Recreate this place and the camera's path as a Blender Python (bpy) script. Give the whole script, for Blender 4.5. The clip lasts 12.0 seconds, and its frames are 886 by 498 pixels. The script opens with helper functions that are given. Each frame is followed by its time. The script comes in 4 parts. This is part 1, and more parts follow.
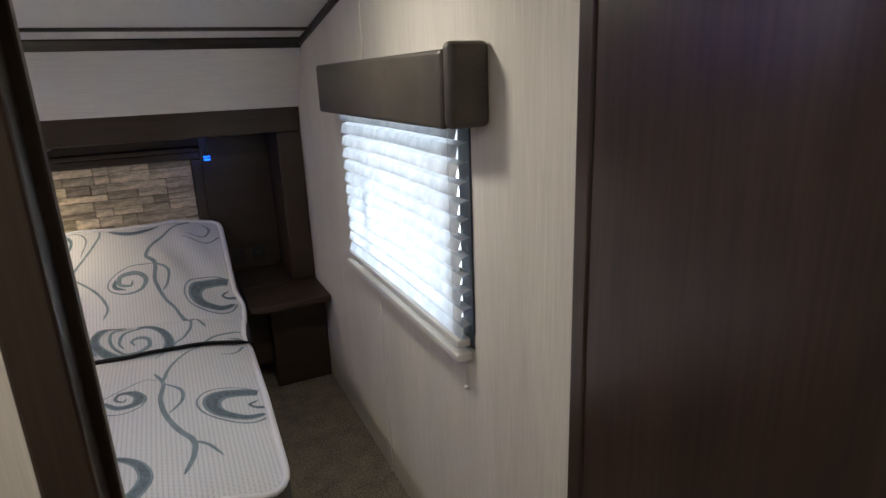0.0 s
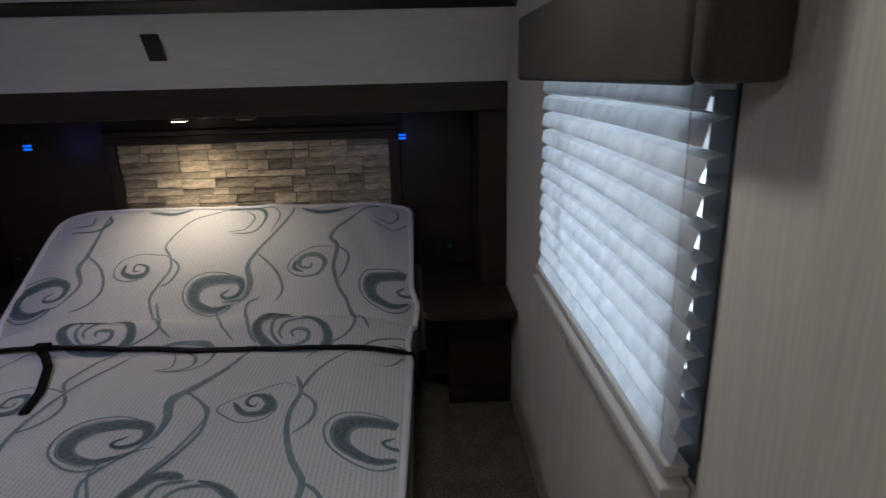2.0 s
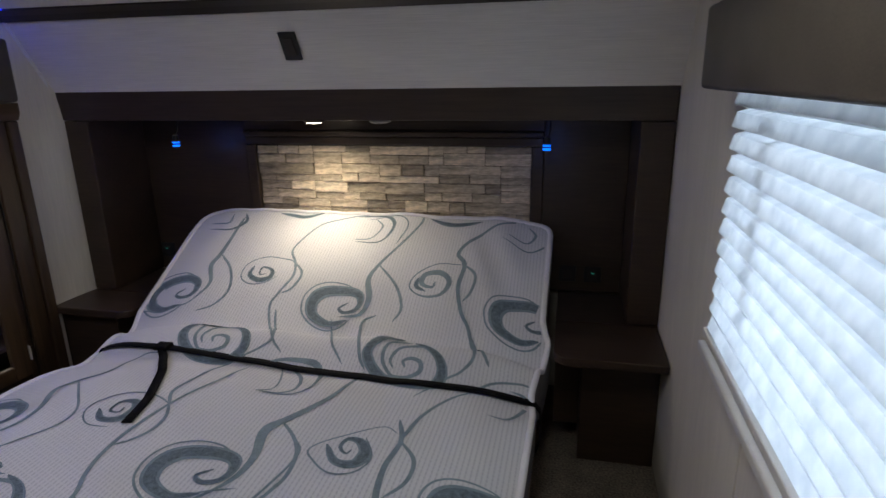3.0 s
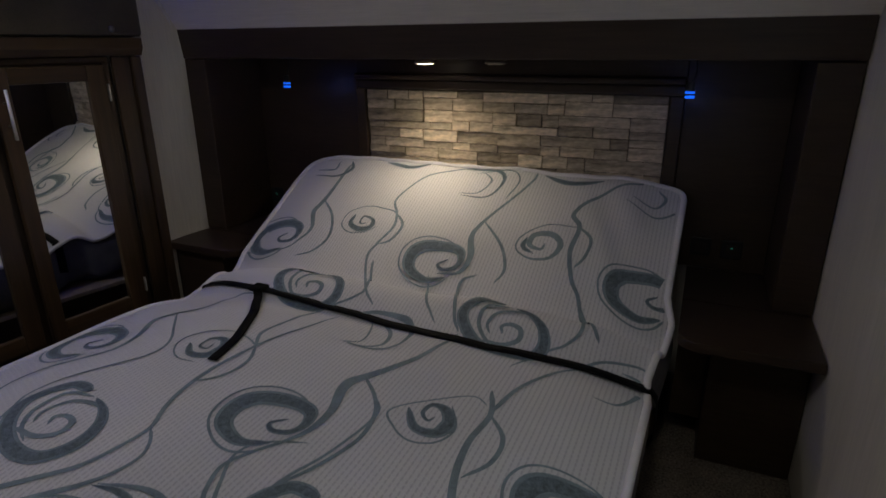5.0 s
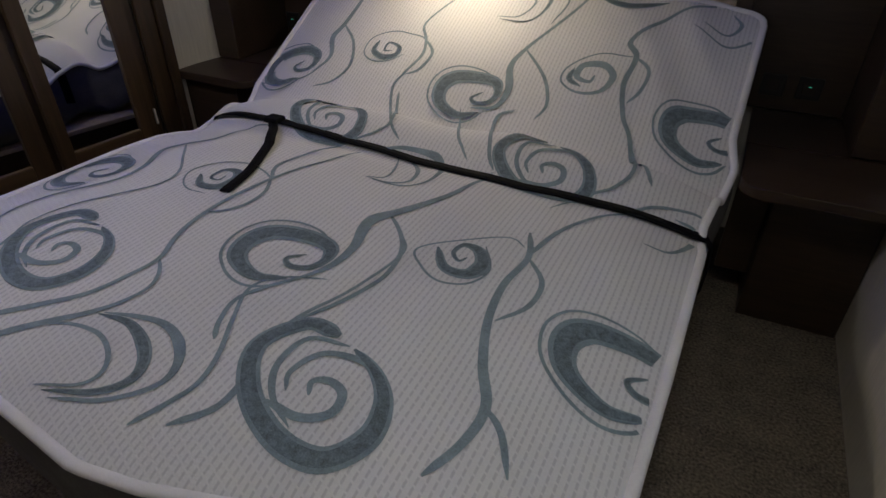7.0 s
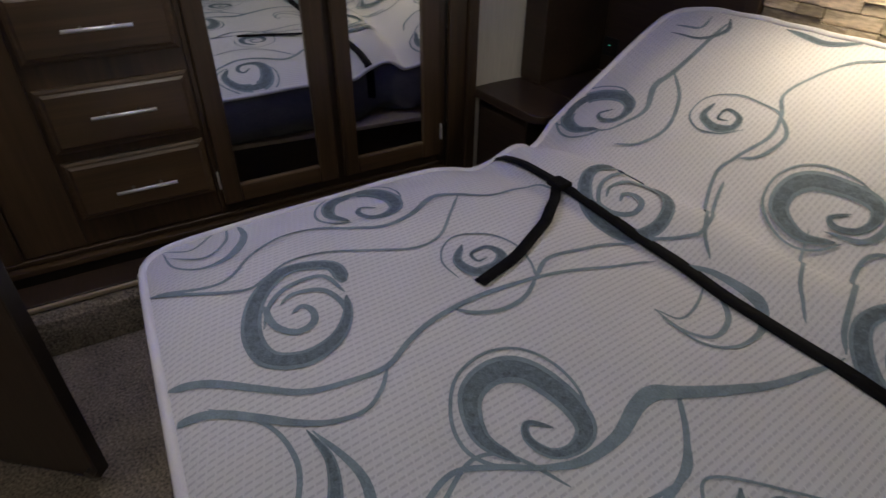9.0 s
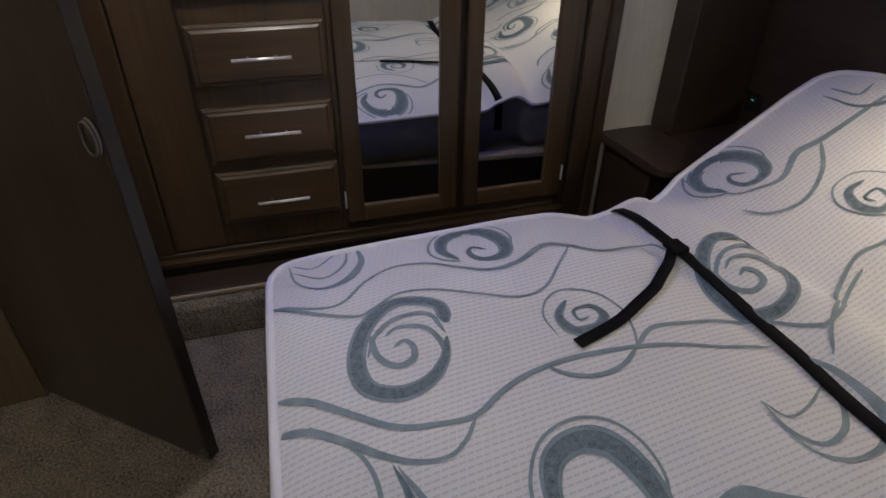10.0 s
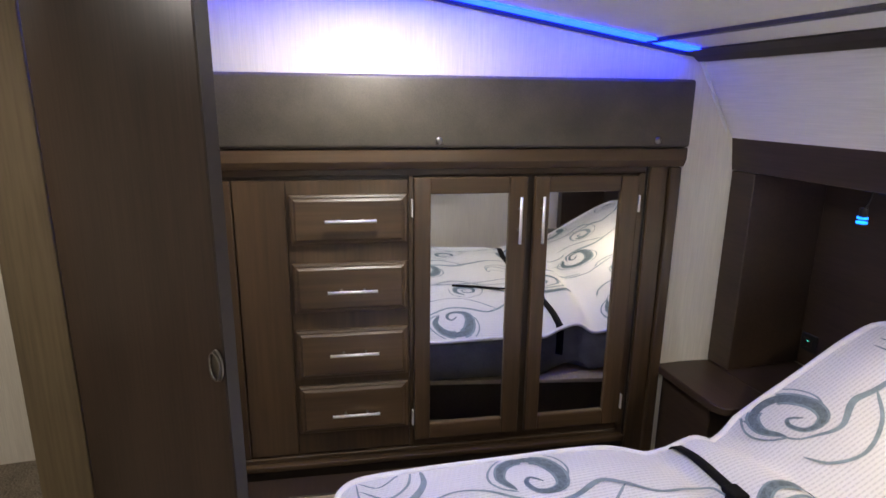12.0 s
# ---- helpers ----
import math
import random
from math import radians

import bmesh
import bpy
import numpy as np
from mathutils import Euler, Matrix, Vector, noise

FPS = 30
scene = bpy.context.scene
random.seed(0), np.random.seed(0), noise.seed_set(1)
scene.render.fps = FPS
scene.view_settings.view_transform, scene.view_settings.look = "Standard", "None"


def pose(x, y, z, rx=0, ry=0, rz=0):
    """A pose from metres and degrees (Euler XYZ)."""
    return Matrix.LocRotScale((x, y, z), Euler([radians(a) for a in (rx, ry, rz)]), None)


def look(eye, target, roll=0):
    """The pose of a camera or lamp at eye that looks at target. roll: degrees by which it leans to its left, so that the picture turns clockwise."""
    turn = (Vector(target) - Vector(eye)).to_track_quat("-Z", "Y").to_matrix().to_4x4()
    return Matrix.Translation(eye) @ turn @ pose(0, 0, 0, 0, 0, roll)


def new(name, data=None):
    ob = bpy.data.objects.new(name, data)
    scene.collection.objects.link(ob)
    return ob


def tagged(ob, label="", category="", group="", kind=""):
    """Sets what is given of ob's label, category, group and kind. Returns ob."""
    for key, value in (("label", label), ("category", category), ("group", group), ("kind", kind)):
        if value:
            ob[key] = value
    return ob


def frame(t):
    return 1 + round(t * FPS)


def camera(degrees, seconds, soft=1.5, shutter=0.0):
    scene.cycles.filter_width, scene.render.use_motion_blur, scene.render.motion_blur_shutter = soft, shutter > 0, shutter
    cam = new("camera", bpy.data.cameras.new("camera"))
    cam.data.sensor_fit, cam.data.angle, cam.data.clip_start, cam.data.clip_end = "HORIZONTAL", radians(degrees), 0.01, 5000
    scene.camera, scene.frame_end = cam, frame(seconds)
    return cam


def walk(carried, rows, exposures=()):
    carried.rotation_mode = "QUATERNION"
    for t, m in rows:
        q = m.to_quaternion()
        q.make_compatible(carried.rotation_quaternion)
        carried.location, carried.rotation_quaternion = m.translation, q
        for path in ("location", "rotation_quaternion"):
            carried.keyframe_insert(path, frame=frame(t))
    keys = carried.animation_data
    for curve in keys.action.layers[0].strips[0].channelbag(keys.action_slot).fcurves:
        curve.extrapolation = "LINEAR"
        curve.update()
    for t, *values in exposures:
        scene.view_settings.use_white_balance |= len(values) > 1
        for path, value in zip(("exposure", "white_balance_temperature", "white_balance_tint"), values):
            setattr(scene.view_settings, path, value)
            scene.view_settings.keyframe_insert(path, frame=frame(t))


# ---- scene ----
cam = camera(74.1, 12.0, shutter=0.25)
PATH = [
    (0, (0.082, 0.177, 1.328), (0.886, 1.918, 0.762), -2.3),
    (0.5, (0.126, 0.278, 1.291), (0.887, 2.037, 0.72), -2.0),
    (1, (0.213, 0.389, 1.269), (0.812, 2.209, 0.696), -1.8),
    (1.5, (0.285, 0.49, 1.252), (0.62, 2.378, 0.684), -1.5),
    (2, (0.302, 0.616, 1.247), (0.374, 2.533, 0.681), -1.5),
    (2.5, (0.335, 0.795, 1.262), (0.117, 2.701, 0.697), -1.1),
    (3, (0.321, 0.893, 1.26), (-0.089, 2.767, 0.697), -0.9),
    (3.2, (0.318, 0.935, 1.262), (-0.174, 2.791, 0.7), -0.7),
    (4.8, (0.298, 1.045, 1.186), (-0.461, 2.791, 0.574), -0.3),
    (5, (0.293, 1.052, 1.166), (-0.471, 2.779, 0.508), -0.4),
    (5.5, (0.284, 1.066, 1.118), (-0.478, 2.734, 0.32), -0.3),
    (6, (0.277, 1.08, 1.087), (-0.472, 2.68, 0.15), -0.4),
    (6.5, (0.263, 1.104, 1.056), (-0.476, 2.653, 0.029), -0.2),
    (6.7, (0.253, 1.118, 1.048), (-0.481, 2.647, -0.012), -0.1),
    (8.3, (0.023, 1.339, 1.126), (-1.02, 2.603, -0.021), 0.5),
    (8.5, (-0.013, 1.36, 1.127), (-1.134, 2.556, -0.02), 0.6),
    (9, (-0.061, 1.405, 1.133), (-1.389, 2.362, -0.015), 0.6),
    (9.5, (-0.079, 1.417, 1.159), (-1.527, 2.18, 0.009), 0.7),
    (10, (-0.067, 1.412, 1.21), (-1.596, 2.058, 0.094), 0.7),
    (10.5, (-0.042, 1.408, 1.26), (-1.677, 2.005, 0.275), 0.6),
    (11, (-0.013, 1.403, 1.292), (-1.752, 1.976, 0.487), 0.5),
    (11.5, (0.023, 1.393, 1.319), (-1.787, 1.954, 0.679), 0.6),
    (12, (0.048, 1.372, 1.341), (-1.816, 1.897, 0.843), 0.6),
]
EXPOSURES = [(0, 0.8, 6500, 10), (0.5, 0.35, 6450, 10), (1, 0.0, 6350, 10), (1.5, -0.35, 6350, 10), (2, -0.25, 6150, 10), (2.5, 0.18, 6000, 10), (3, 0.34, 6050, 10), (5, -0.61, 6400, 10), (5.5, -0.7, 6450, 10), (6, -0.3, 6450, 10), (6.5, 0.08, 6400, 10), (8.5, 0.16, 6450, 10), (9.5, 0.3, 6450, 10), (10.5, 0.85, 6500, 10), (11, 1.05, 6500, 10), (11.5, 1.41, 6500, 10), (12, 1.7, 6450, 10)]
walk(cam, [(t, look(eye, target, roll)) for t, eye, target, roll in PATH], EXPOSURES)

# ---- world and light ----
world = bpy.data.worlds.new("world")
scene.world = world
world.use_nodes = True
sky = world.node_tree.nodes.new("ShaderNodeTexSky")
sky.sky_type, sky.sun_disc = "NISHITA", False
sky.sun_elevation, sky.sun_rotation = radians(40), radians(100)
world.node_tree.links.new(sky.outputs[0], world.node_tree.nodes["Background"].inputs[0])
world.node_tree.nodes["Background"].inputs[1].default_value = 0.1


def lamp(name, kind, m, energy, colour, **more):
    data = bpy.data.lights.new(name, kind)
    data.energy, data.color = energy, colour
    ob = new(name, data)
    ob.matrix_world = m
    return ob, data


# daylight in the window's opening, behind the blind
_, L = lamp("window_daylight", "AREA", look((0.90, 1.66, 0.80), (0.62, 1.66, 1.00)), 6.8, (0.72, 0.86, 1.0))
L.shape, L.size, L.size_y = "RECTANGLE", 0.86, 0.55
# two ceiling lights over the foot of the bed
LIGHTS = ((0.20, 1.42, 2.1), (-1.30, 1.60, 2.6))
for lx, ly, watts in LIGHTS:
    lz = 1.49 + 0.165 * (2.62 - ly)
    _, L = lamp("ceiling_lamp", "AREA", look((lx, ly, lz - 0.035), (lx, ly, 0)), watts, (1.0, 0.965, 0.90))
    L.shape, L.size = "DISK", 0.12
# the reading spot under the headboard hutch
_, L = lamp("puck_lamp", "SPOT", look((-0.610, 2.955, 1.097), (-0.57, 2.80, 0.5)), 11.0, (1.0, 0.84, 0.60))
L.spot_size, L.spot_blend, L.shadow_soft_size = radians(150), 1.0, 0.02
for lx in (-1.172, 0.242):
    _, L = lamp("reading_lamp", "POINT", pose(lx, 2.918, 1.000), 0.09, (0.10, 0.22, 1.0))
    L.shadow_soft_size = 0.012
# light of the bathroom, and an unseen fill added to brighten the hall behind
_, L = lamp("bathroom_lamp", "AREA", look((-1.15, 0.20, 1.70), (-1.15, 0.20, 0)), 2.6, (1.0, 0.90, 0.82))
L.shape, L.size = "DISK", 0.15
_, L = lamp("hall_fill", "AREA", look((-0.36, 0.05, 1.86), (-0.36, 0.05, 0)), 3.6, (1.0, 0.93, 0.86))
L.shape, L.size = "DISK", 0.2


# ---- materials ----
def mat(name, colour, rough=0.5, metal=0.0, vary=0.25, scale=(6, 6, 6), fine=(60, 60, 60), bump=0.1, emit=None, power=0.0, coat=0.0, rand=0.0, dist=0.002, weight=0.5):
    m = bpy.data.materials.new(name)
    m.use_nodes = True
    nt = m.node_tree
    b = nt.nodes["Principled BSDF"]
    b.inputs["Roughness"].default_value = rough
    b.inputs["Metallic"].default_value = metal
    b.inputs["Coat Weight"].default_value = coat
    b.inputs["Coat Roughness"].default_value = 0.25
    if emit:
        b.inputs["Emission Color"].default_value = (*emit, 1)
        b.inputs["Emission Strength"].default_value = power
    tc = nt.nodes.new("ShaderNodeTexCoord")

    def noisy(sc, detail):
        mp = nt.nodes.new("ShaderNodeMapping")
        mp.inputs["Scale"].default_value = sc
        n = nt.nodes.new("ShaderNodeTexNoise")
        n.inputs["Scale"].default_value = 1.0
        n.inputs["Detail"].default_value = detail
        nt.links.new(tc.outputs["Object"], mp.inputs[0])
        nt.links.new(mp.outputs[0], n.inputs["Vector"])
        return n

    big, small = noisy(scale, 4), noisy(fine, 3)
    mix = nt.nodes.new("ShaderNodeMix")
    mix.data_type = "FLOAT"
    mix.inputs[0].default_value = weight
    nt.links.new(big.outputs[0], mix.inputs[2])
    nt.links.new(small.outputs[0], mix.inputs[3])
    ramp = nt.nodes.new("ShaderNodeValToRGB")
    ramp.color_ramp.elements[0].position, ramp.color_ramp.elements[1].position = 0.32, 0.68
    ramp.color_ramp.elements[0].color = (*[c * (1 - vary) for c in colour], 1)
    ramp.color_ramp.elements[1].color = (*[min(1, c * (1 + vary)) for c in colour], 1)
    nt.links.new(mix.outputs[0], ramp.inputs[0])
    last = ramp.outputs[0]
    if rand:
        info = nt.nodes.new("ShaderNodeObjectInfo")
        hsv = nt.nodes.new("ShaderNodeHueSaturation")
        rng = nt.nodes.new("ShaderNodeMapRange")
        rng.inputs[3].default_value, rng.inputs[4].default_value = 1 - rand, 1 + rand
        nt.links.new(info.outputs["Random"], rng.inputs[0])
        nt.links.new(rng.outputs[0], hsv.inputs["Value"])
        nt.links.new(last, hsv.inputs["Color"])
        last = hsv.outputs[0]
    nt.links.new(last, b.inputs["Base Color"])
    if bump:
        bp = nt.nodes.new("ShaderNodeBump")
        bp.inputs["Strength"].default_value = bump
        bp.inputs["Distance"].default_value = dist
        nt.links.new(small.outputs[0], bp.inputs["Height"])
        nt.links.new(bp.outputs[0], b.inputs["Normal"])
    return m


WOOD = (0.063, 0.038, 0.020)
wood_v = mat("dark_wood_upright", WOOD, 0.36, weight=0.35, vary=0.6, scale=(6, 6, 0.8), fine=(80, 80, 3.5), bump=0.12)
wood_h = mat("dark_wood_level", WOOD, 0.36, weight=0.35, vary=0.6, scale=(6, 0.8, 6), fine=(80, 3.5, 80), bump=0.12)
wood_x = mat("dark_wood_across", (0.040, 0.026, 0.018), 0.4, vary=0.4, scale=(1.1, 9, 9), fine=(6, 150, 150), bump=0.12)
wood_dark = mat("espresso_laminate", (0.038, 0.0235, 0.0145), 0.42, vary=0.35, scale=(2, 9, 9), fine=(10, 120, 120), bump=0.08)
wood_gloss = mat("glossy_veneer", (0.042, 0.026, 0.019), 0.30, vary=0.45, scale=(7, 7, 0.8), fine=(120, 120, 5), bump=0.06, coat=0.5)
wallpaper = mat("linen_wallpaper", (0.66, 0.62, 0.54), 0.7, vary=0.14, scale=(5, 5, 1.2), fine=(330, 330, 9), bump=0.12, dist=0.001)
wallpaper_x = mat("linen_wallpaper_level", (0.66, 0.63, 0.60), 0.7, vary=0.14, scale=(1.2, 5, 5), fine=(9, 330, 330), bump=0.12, dist=0.001)
ceiling_white = mat("ceiling_panel_white", (0.72, 0.71, 0.70), 0.6, vary=0.04, bump=0.05)
trim_dark = mat("dark_trim", (0.022, 0.016, 0.013), 0.45, vary=0.2, bump=0.05)
carpet = mat("beige_carpet", (0.19, 0.16, 0.12), 0.95, weight=0.72, vary=0.75, scale=(14, 14, 14), fine=(150, 150, 150), bump=1.0, dist=0.008)
leather = mat("brown_leatherette", (0.066, 0.056, 0.043), 0.45, vary=0.42, scale=(9, 9, 9), fine=(380, 380, 380), bump=0.25, dist=0.001)
chrome = mat("satin_nickel", (0.90, 0.88, 0.86), 0.42, 0.55, vary=0.05, bump=0.02)
steel_dark = mat("dark_steel", (0.25, 0.23, 0.21), 0.3, 1.0, vary=0.1, bump=0.02)
black_plastic = mat("black_plastic", (0.012, 0.012, 0.013), 0.4, vary=0.2, bump=0.05)
webbing = mat("black_webbing", (0.007, 0.007, 0.008), 0.75, vary=0.3, scale=(40, 40, 40), fine=(500, 500, 500), bump=0.4)
webbing.node_tree.nodes["Principled BSDF"].inputs["Specular IOR Level"].default_value = 0.08
plywood = mat("pale_plywood", (0.34, 0.27, 0.19), 0.6, vary=0.2, scale=(4, 4, 40), bump=0.1)
quilt_side = mat("charcoal_quilted_border", (0.11, 0.108, 0.112), 0.8, vary=0.3, scale=(14, 14, 20), fine=(260, 260, 260), bump=0.5)
piping_white = mat("white_piping_tape", (0.72, 0.71, 0.73), 0.7, vary=0.06, fine=(300, 300, 300), bump=0.2)
print_blue = mat("slate_blue_print", (0.20, 0.262, 0.295), 0.75, vary=0.30, scale=(25, 25, 25), fine=(330, 330, 330), bump=0.3)
print_dark = mat("dark_slate_print", (0.125, 0.165, 0.190), 0.75, vary=0.55, scale=(90, 90, 90), fine=(420, 420, 420), bump=0.3)
blind_rail = mat("blind_rail_white", (0.62, 0.60, 0.57), 0.4, vary=0.05, bump=0.02)
window_dark = mat("window_frame_black", (0.03, 0.036, 0.05), 0.35, vary=0.1, bump=0.02)
stone = mat("grey_brown_ledgestone", (0.44, 0.365, 0.265), 0.8, weight=0.28, vary=0.75, scale=(10, 10, 38), fine=(45, 90, 170), bump=0.9, rand=0.48, dist=0.004)
grout = mat("stone_joint_dark", (0.06, 0.05, 0.04), 0.9)
blue_led = mat("blue_led", (0.02, 0.1, 0.6), 0.4, emit=(0.008, 0.14, 1.0), power=1.6, bump=0)
cove_led = mat("blue_cove_led", (0.02, 0.05, 0.6), 0.4, emit=(0.004, 0.022, 1.0), power=5.0, bump=0)
green_led = mat("green_led", (0.1, 0.6, 0.4), 0.4, emit=(0.1, 0.9, 0.6), power=0.6, bump=0)
lens_on = mat("lit_lens", (0.9, 0.85, 0.7), 0.4, emit=(1.0, 0.86, 0.62), power=9.0, bump=0)
lens_off = mat("unlit_lens", (0.55, 0.50, 0.42), 0.3, bump=0.02)
mirror = mat("mirror_glass", (0.86, 0.88, 0.87), 0.015, 1.0, vary=0.0, bump=0)

# ribbed white knit of the mattress top
fabric = mat("white_ribbed_knit", (0.655, 0.655, 0.66), 0.8, vary=0.05, scale=(5, 5, 5), fine=(240, 240, 240), bump=0.3)
nt = fabric.node_tree
tc = nt.nodes.new("ShaderNodeTexCoord")
sep = nt.nodes.new("ShaderNodeSeparateXYZ")
nt.links.new(tc.outputs["Object"], sep.inputs[0])


def fmath(op, a, b=0.0):
    n = nt.nodes.new("ShaderNodeMath")
    n.operation = op
    for k, v in enumerate((a, b)):
        if isinstance(v, (int, float)):
            n.inputs[k].default_value = v
        else:
            nt.links.new(v, n.inputs[k])
    return n.outputs[0]


rib = fmath("GREATER_THAN", fmath("SINE", fmath("MULTIPLY", sep.outputs["X"], 2 * math.pi / 0.0115)), 0.50)
dash = fmath("GREATER_THAN", fmath("SINE", fmath("ADD", fmath("MULTIPLY", sep.outputs["Y"], 2 * math.pi / 0.014), fmath("MULTIPLY", sep.outputs["X"], 180.0))), -0.80)
mask = fmath("MULTIPLY", rib, dash)
dk = nt.nodes.new("ShaderNodeMix")
dk.data_type, dk.blend_type = "RGBA", "MULTIPLY"
dk.inputs[7].default_value = (0.79, 0.79, 0.81, 1)
nt.links.new(mask, dk.inputs[0])
old = nt.nodes["Principled BSDF"].inputs["Base Color"].links[0].from_socket
nt.links.new(old, dk.inputs[6])
nt.links.new(dk.outputs[2], nt.nodes["Principled BSDF"].inputs["Base Color"])

# translucent pleated cloth of the blind
blind_cloth = bpy.data.materials.new("translucent_blind_cloth")
blind_cloth.use_nodes = True
nt = blind_cloth.node_tree
nt.nodes.remove(nt.nodes["Principled BSDF"])
dif, tra, mx = (nt.nodes.new("ShaderNodeBsdf" + k) if k != "Mix" else nt.nodes.new("ShaderNodeMixShader") for k in ("Diffuse", "Translucent", "Mix"))
no = nt.nodes.new("ShaderNodeTexNoise")
no.inputs["Scale"].default_value, no.inputs["Detail"].default_value = 26, 5
cr = nt.nodes.new("ShaderNodeValToRGB")
cr.color_ramp.elements[0].position, cr.color_ramp.elements[1].position = 0.35, 0.65
cr.color_ramp.elements[0].color, cr.color_ramp.elements[1].color = (0.63, 0.65, 0.67, 1), (0.79, 0.80, 0.81, 1)
tcb = nt.nodes.new("ShaderNodeTexCoord")
nt.links.new(tcb.outputs["Object"], no.inputs["Vector"])
nt.links.new(no.outputs[0], cr.inputs[0])
nt.links.new(cr.outputs[0], dif.inputs[0])
nt.links.new(cr.outputs[0], tra.inputs[0])
mx.inputs[0].default_value = 0.55
nt.links.new(dif.outputs[0], mx.inputs[1])
nt.links.new(tra.outputs[0], mx.inputs[2])
nt.links.new(mx.outputs[0], nt.nodes["Material Output"].inputs[0])

glass = bpy.data.materials.new("window_glass")
glass.use_nodes = True
g = glass.node_tree.nodes["Principled BSDF"]
g.inputs["Transmission Weight"].default_value, g.inputs["Roughness"].default_value = 1.0, 0.0
g.inputs["IOR"].default_value = 1.45

outdoor = bpy.data.materials.new("bright_overcast_distance")
outdoor.use_nodes = True
g = outdoor.node_tree.nodes["Principled BSDF"]
g.inputs["Emission Color"].default_value, g.inputs["Emission Strength"].default_value = (0.75, 0.88, 1.0, 1), 0.9


# ---- mesh helpers ----
def mesh_of(name, bm, material, smooth=False):
    me = bpy.data.meshes.new(name)
    bmesh.ops.recalc_face_normals(bm, faces=bm.faces)
    bm.to_mesh(me)
    bm.free()
    me.materials.append(material)
    if smooth:
        for p in me.polygons:
            p.use_smooth = True
    return me


def part(name, bm, material, parent, label="", smooth=False):
    ob = new(name, mesh_of(name, bm, material, smooth))
    ob.parent = parent
    return tagged(ob, label)


def thing(name, label, category, group="", kind=""):
    return tagged(new(name), label, category, group, kind)


def solid(name, bm, material, label, category, kind="", group="", smooth=False):
    return tagged(new(name, mesh_of(name, bm, material, smooth)), label, category, group, kind)


def box(x0, x1, y0, y1, z0, z1, bevel=0.0, seg=1):
    bm = bmesh.new()
    bmesh.ops.create_cube(bm, size=1, matrix=Matrix.Translation(((x0 + x1) / 2, (y0 + y1) / 2, (z0 + z1) / 2)) @ Matrix.Diagonal((x1 - x0, y1 - y0, z1 - z0, 1)))
    if bevel:
        bmesh.ops.bevel(bm, geom=bm.edges[:], offset=bevel, segments=seg, affect="EDGES", profile=0.5)
    return bm


def prism(points, axis, a, b, bevel=0.0):
    """A profile of 2D points drawn out along axis from a to b."""
    bm = bmesh.new()

    def place(p, v):
        return {"x": (v, p[0], p[1]), "y": (p[0], v, p[1]), "z": (p[0], p[1], v)}[axis]

    lo = [bm.verts.new(place(p, a)) for p in points]
    hi = [bm.verts.new(place(p, b)) for p in points]
    bm.faces.new(lo[::-1])
    bm.faces.new(hi)
    for k in range(len(points)):
        n = (k + 1) % len(points)
        bm.faces.new((lo[k], lo[n], hi[n], hi[k]))
    if bevel:
        bmesh.ops.bevel(bm, geom=bm.edges[:], offset=bevel, segments=2, affect="EDGES", profile=0.5)
    return bm


def rod(a, b, r, seg=12):
    bm = bmesh.new()
    a, b = Vector(a), Vector(b)
    m = Matrix.Translation((a + b) / 2) @ (b - a).to_track_quat("Z", "Y").to_matrix().to_4x4()
    bmesh.ops.create_cone(bm, cap_ends=True, segments=seg, radius1=r, radius2=r, depth=(b - a).length, matrix=m)
    return bm


def tube(points, r, seg=8, flat=1.0, closed=False):
    """A tube along points; flat squeezes it upright."""
    bm = bmesh.new()
    pts = [Vector(p) for p in points]
    rings = []
    n = len(pts)
    for k, p in enumerate(pts):
        d = (pts[(k + 1) % n] - pts[k - 1]) if closed else (pts[min(k + 1, n - 1)] - pts[max(k - 1, 0)])
        d.normalize()
        side = d.cross(Vector((0, 0, 1)))
        if side.length < 1e-4:
            side = Vector((1, 0, 0))
        side.normalize()
        up = side.cross(d)
        rings.append([bm.verts.new(p + r * (math.cos(t) * side + flat * math.sin(t) * up)) for t in (2 * math.pi * j / seg for j in range(seg))])
    for k in range(n if closed else n - 1):
        for j in range(seg):
            bm.faces.new((rings[k][j], rings[k][(j + 1) % seg], rings[(k + 1) % n][(j + 1) % seg], rings[(k + 1) % n][j]))
    if not closed:
        bm.faces.new(rings[0][::-1])
        bm.faces.new(rings[-1])
    return bm


def spline(ctrl, per=8):
    """Points of a smooth curve through ctrl (any dimension)."""
    p = [np.array(c, float) for c in ctrl]
    p = [2 * p[0] - p[1], *p, 2 * p[-1] - p[-2]]
    out = []
    for k in range(1, len(p) - 2):
        for j in range(per):
            t = j / per
            out.append(0.5 * (2 * p[k] + (p[k + 1] - p[k - 1]) * t + (2 * p[k - 1] - 5 * p[k] + 4 * p[k + 1] - p[k + 2]) * t ** 2 + (3 * p[k] - p[k - 1] - 3 * p[k + 1] + p[k + 2]) * t ** 3))
    out.append(p[-2])
    return out


def ceil_z(y):
    return 1.49 + 0.165 * (2.62 - y)


# ---- structure ----
XR, XL = 0.635, -1.575
# the wardrobe wall stands six degrees off the room's length
WEST = Matrix.Translation((-1.575, 2.70, 0)) @ Matrix.Rotation(radians(-6), 4, "Z") @ Matrix.Translation((1.575, -2.70, 0))
YB = 3.13
solid("floor", box(-2.3, 1.0, -1.2, 3.4, -0.1, 0.0), carpet, "beige-brown cut-pile carpet floor", "floor", "structure")


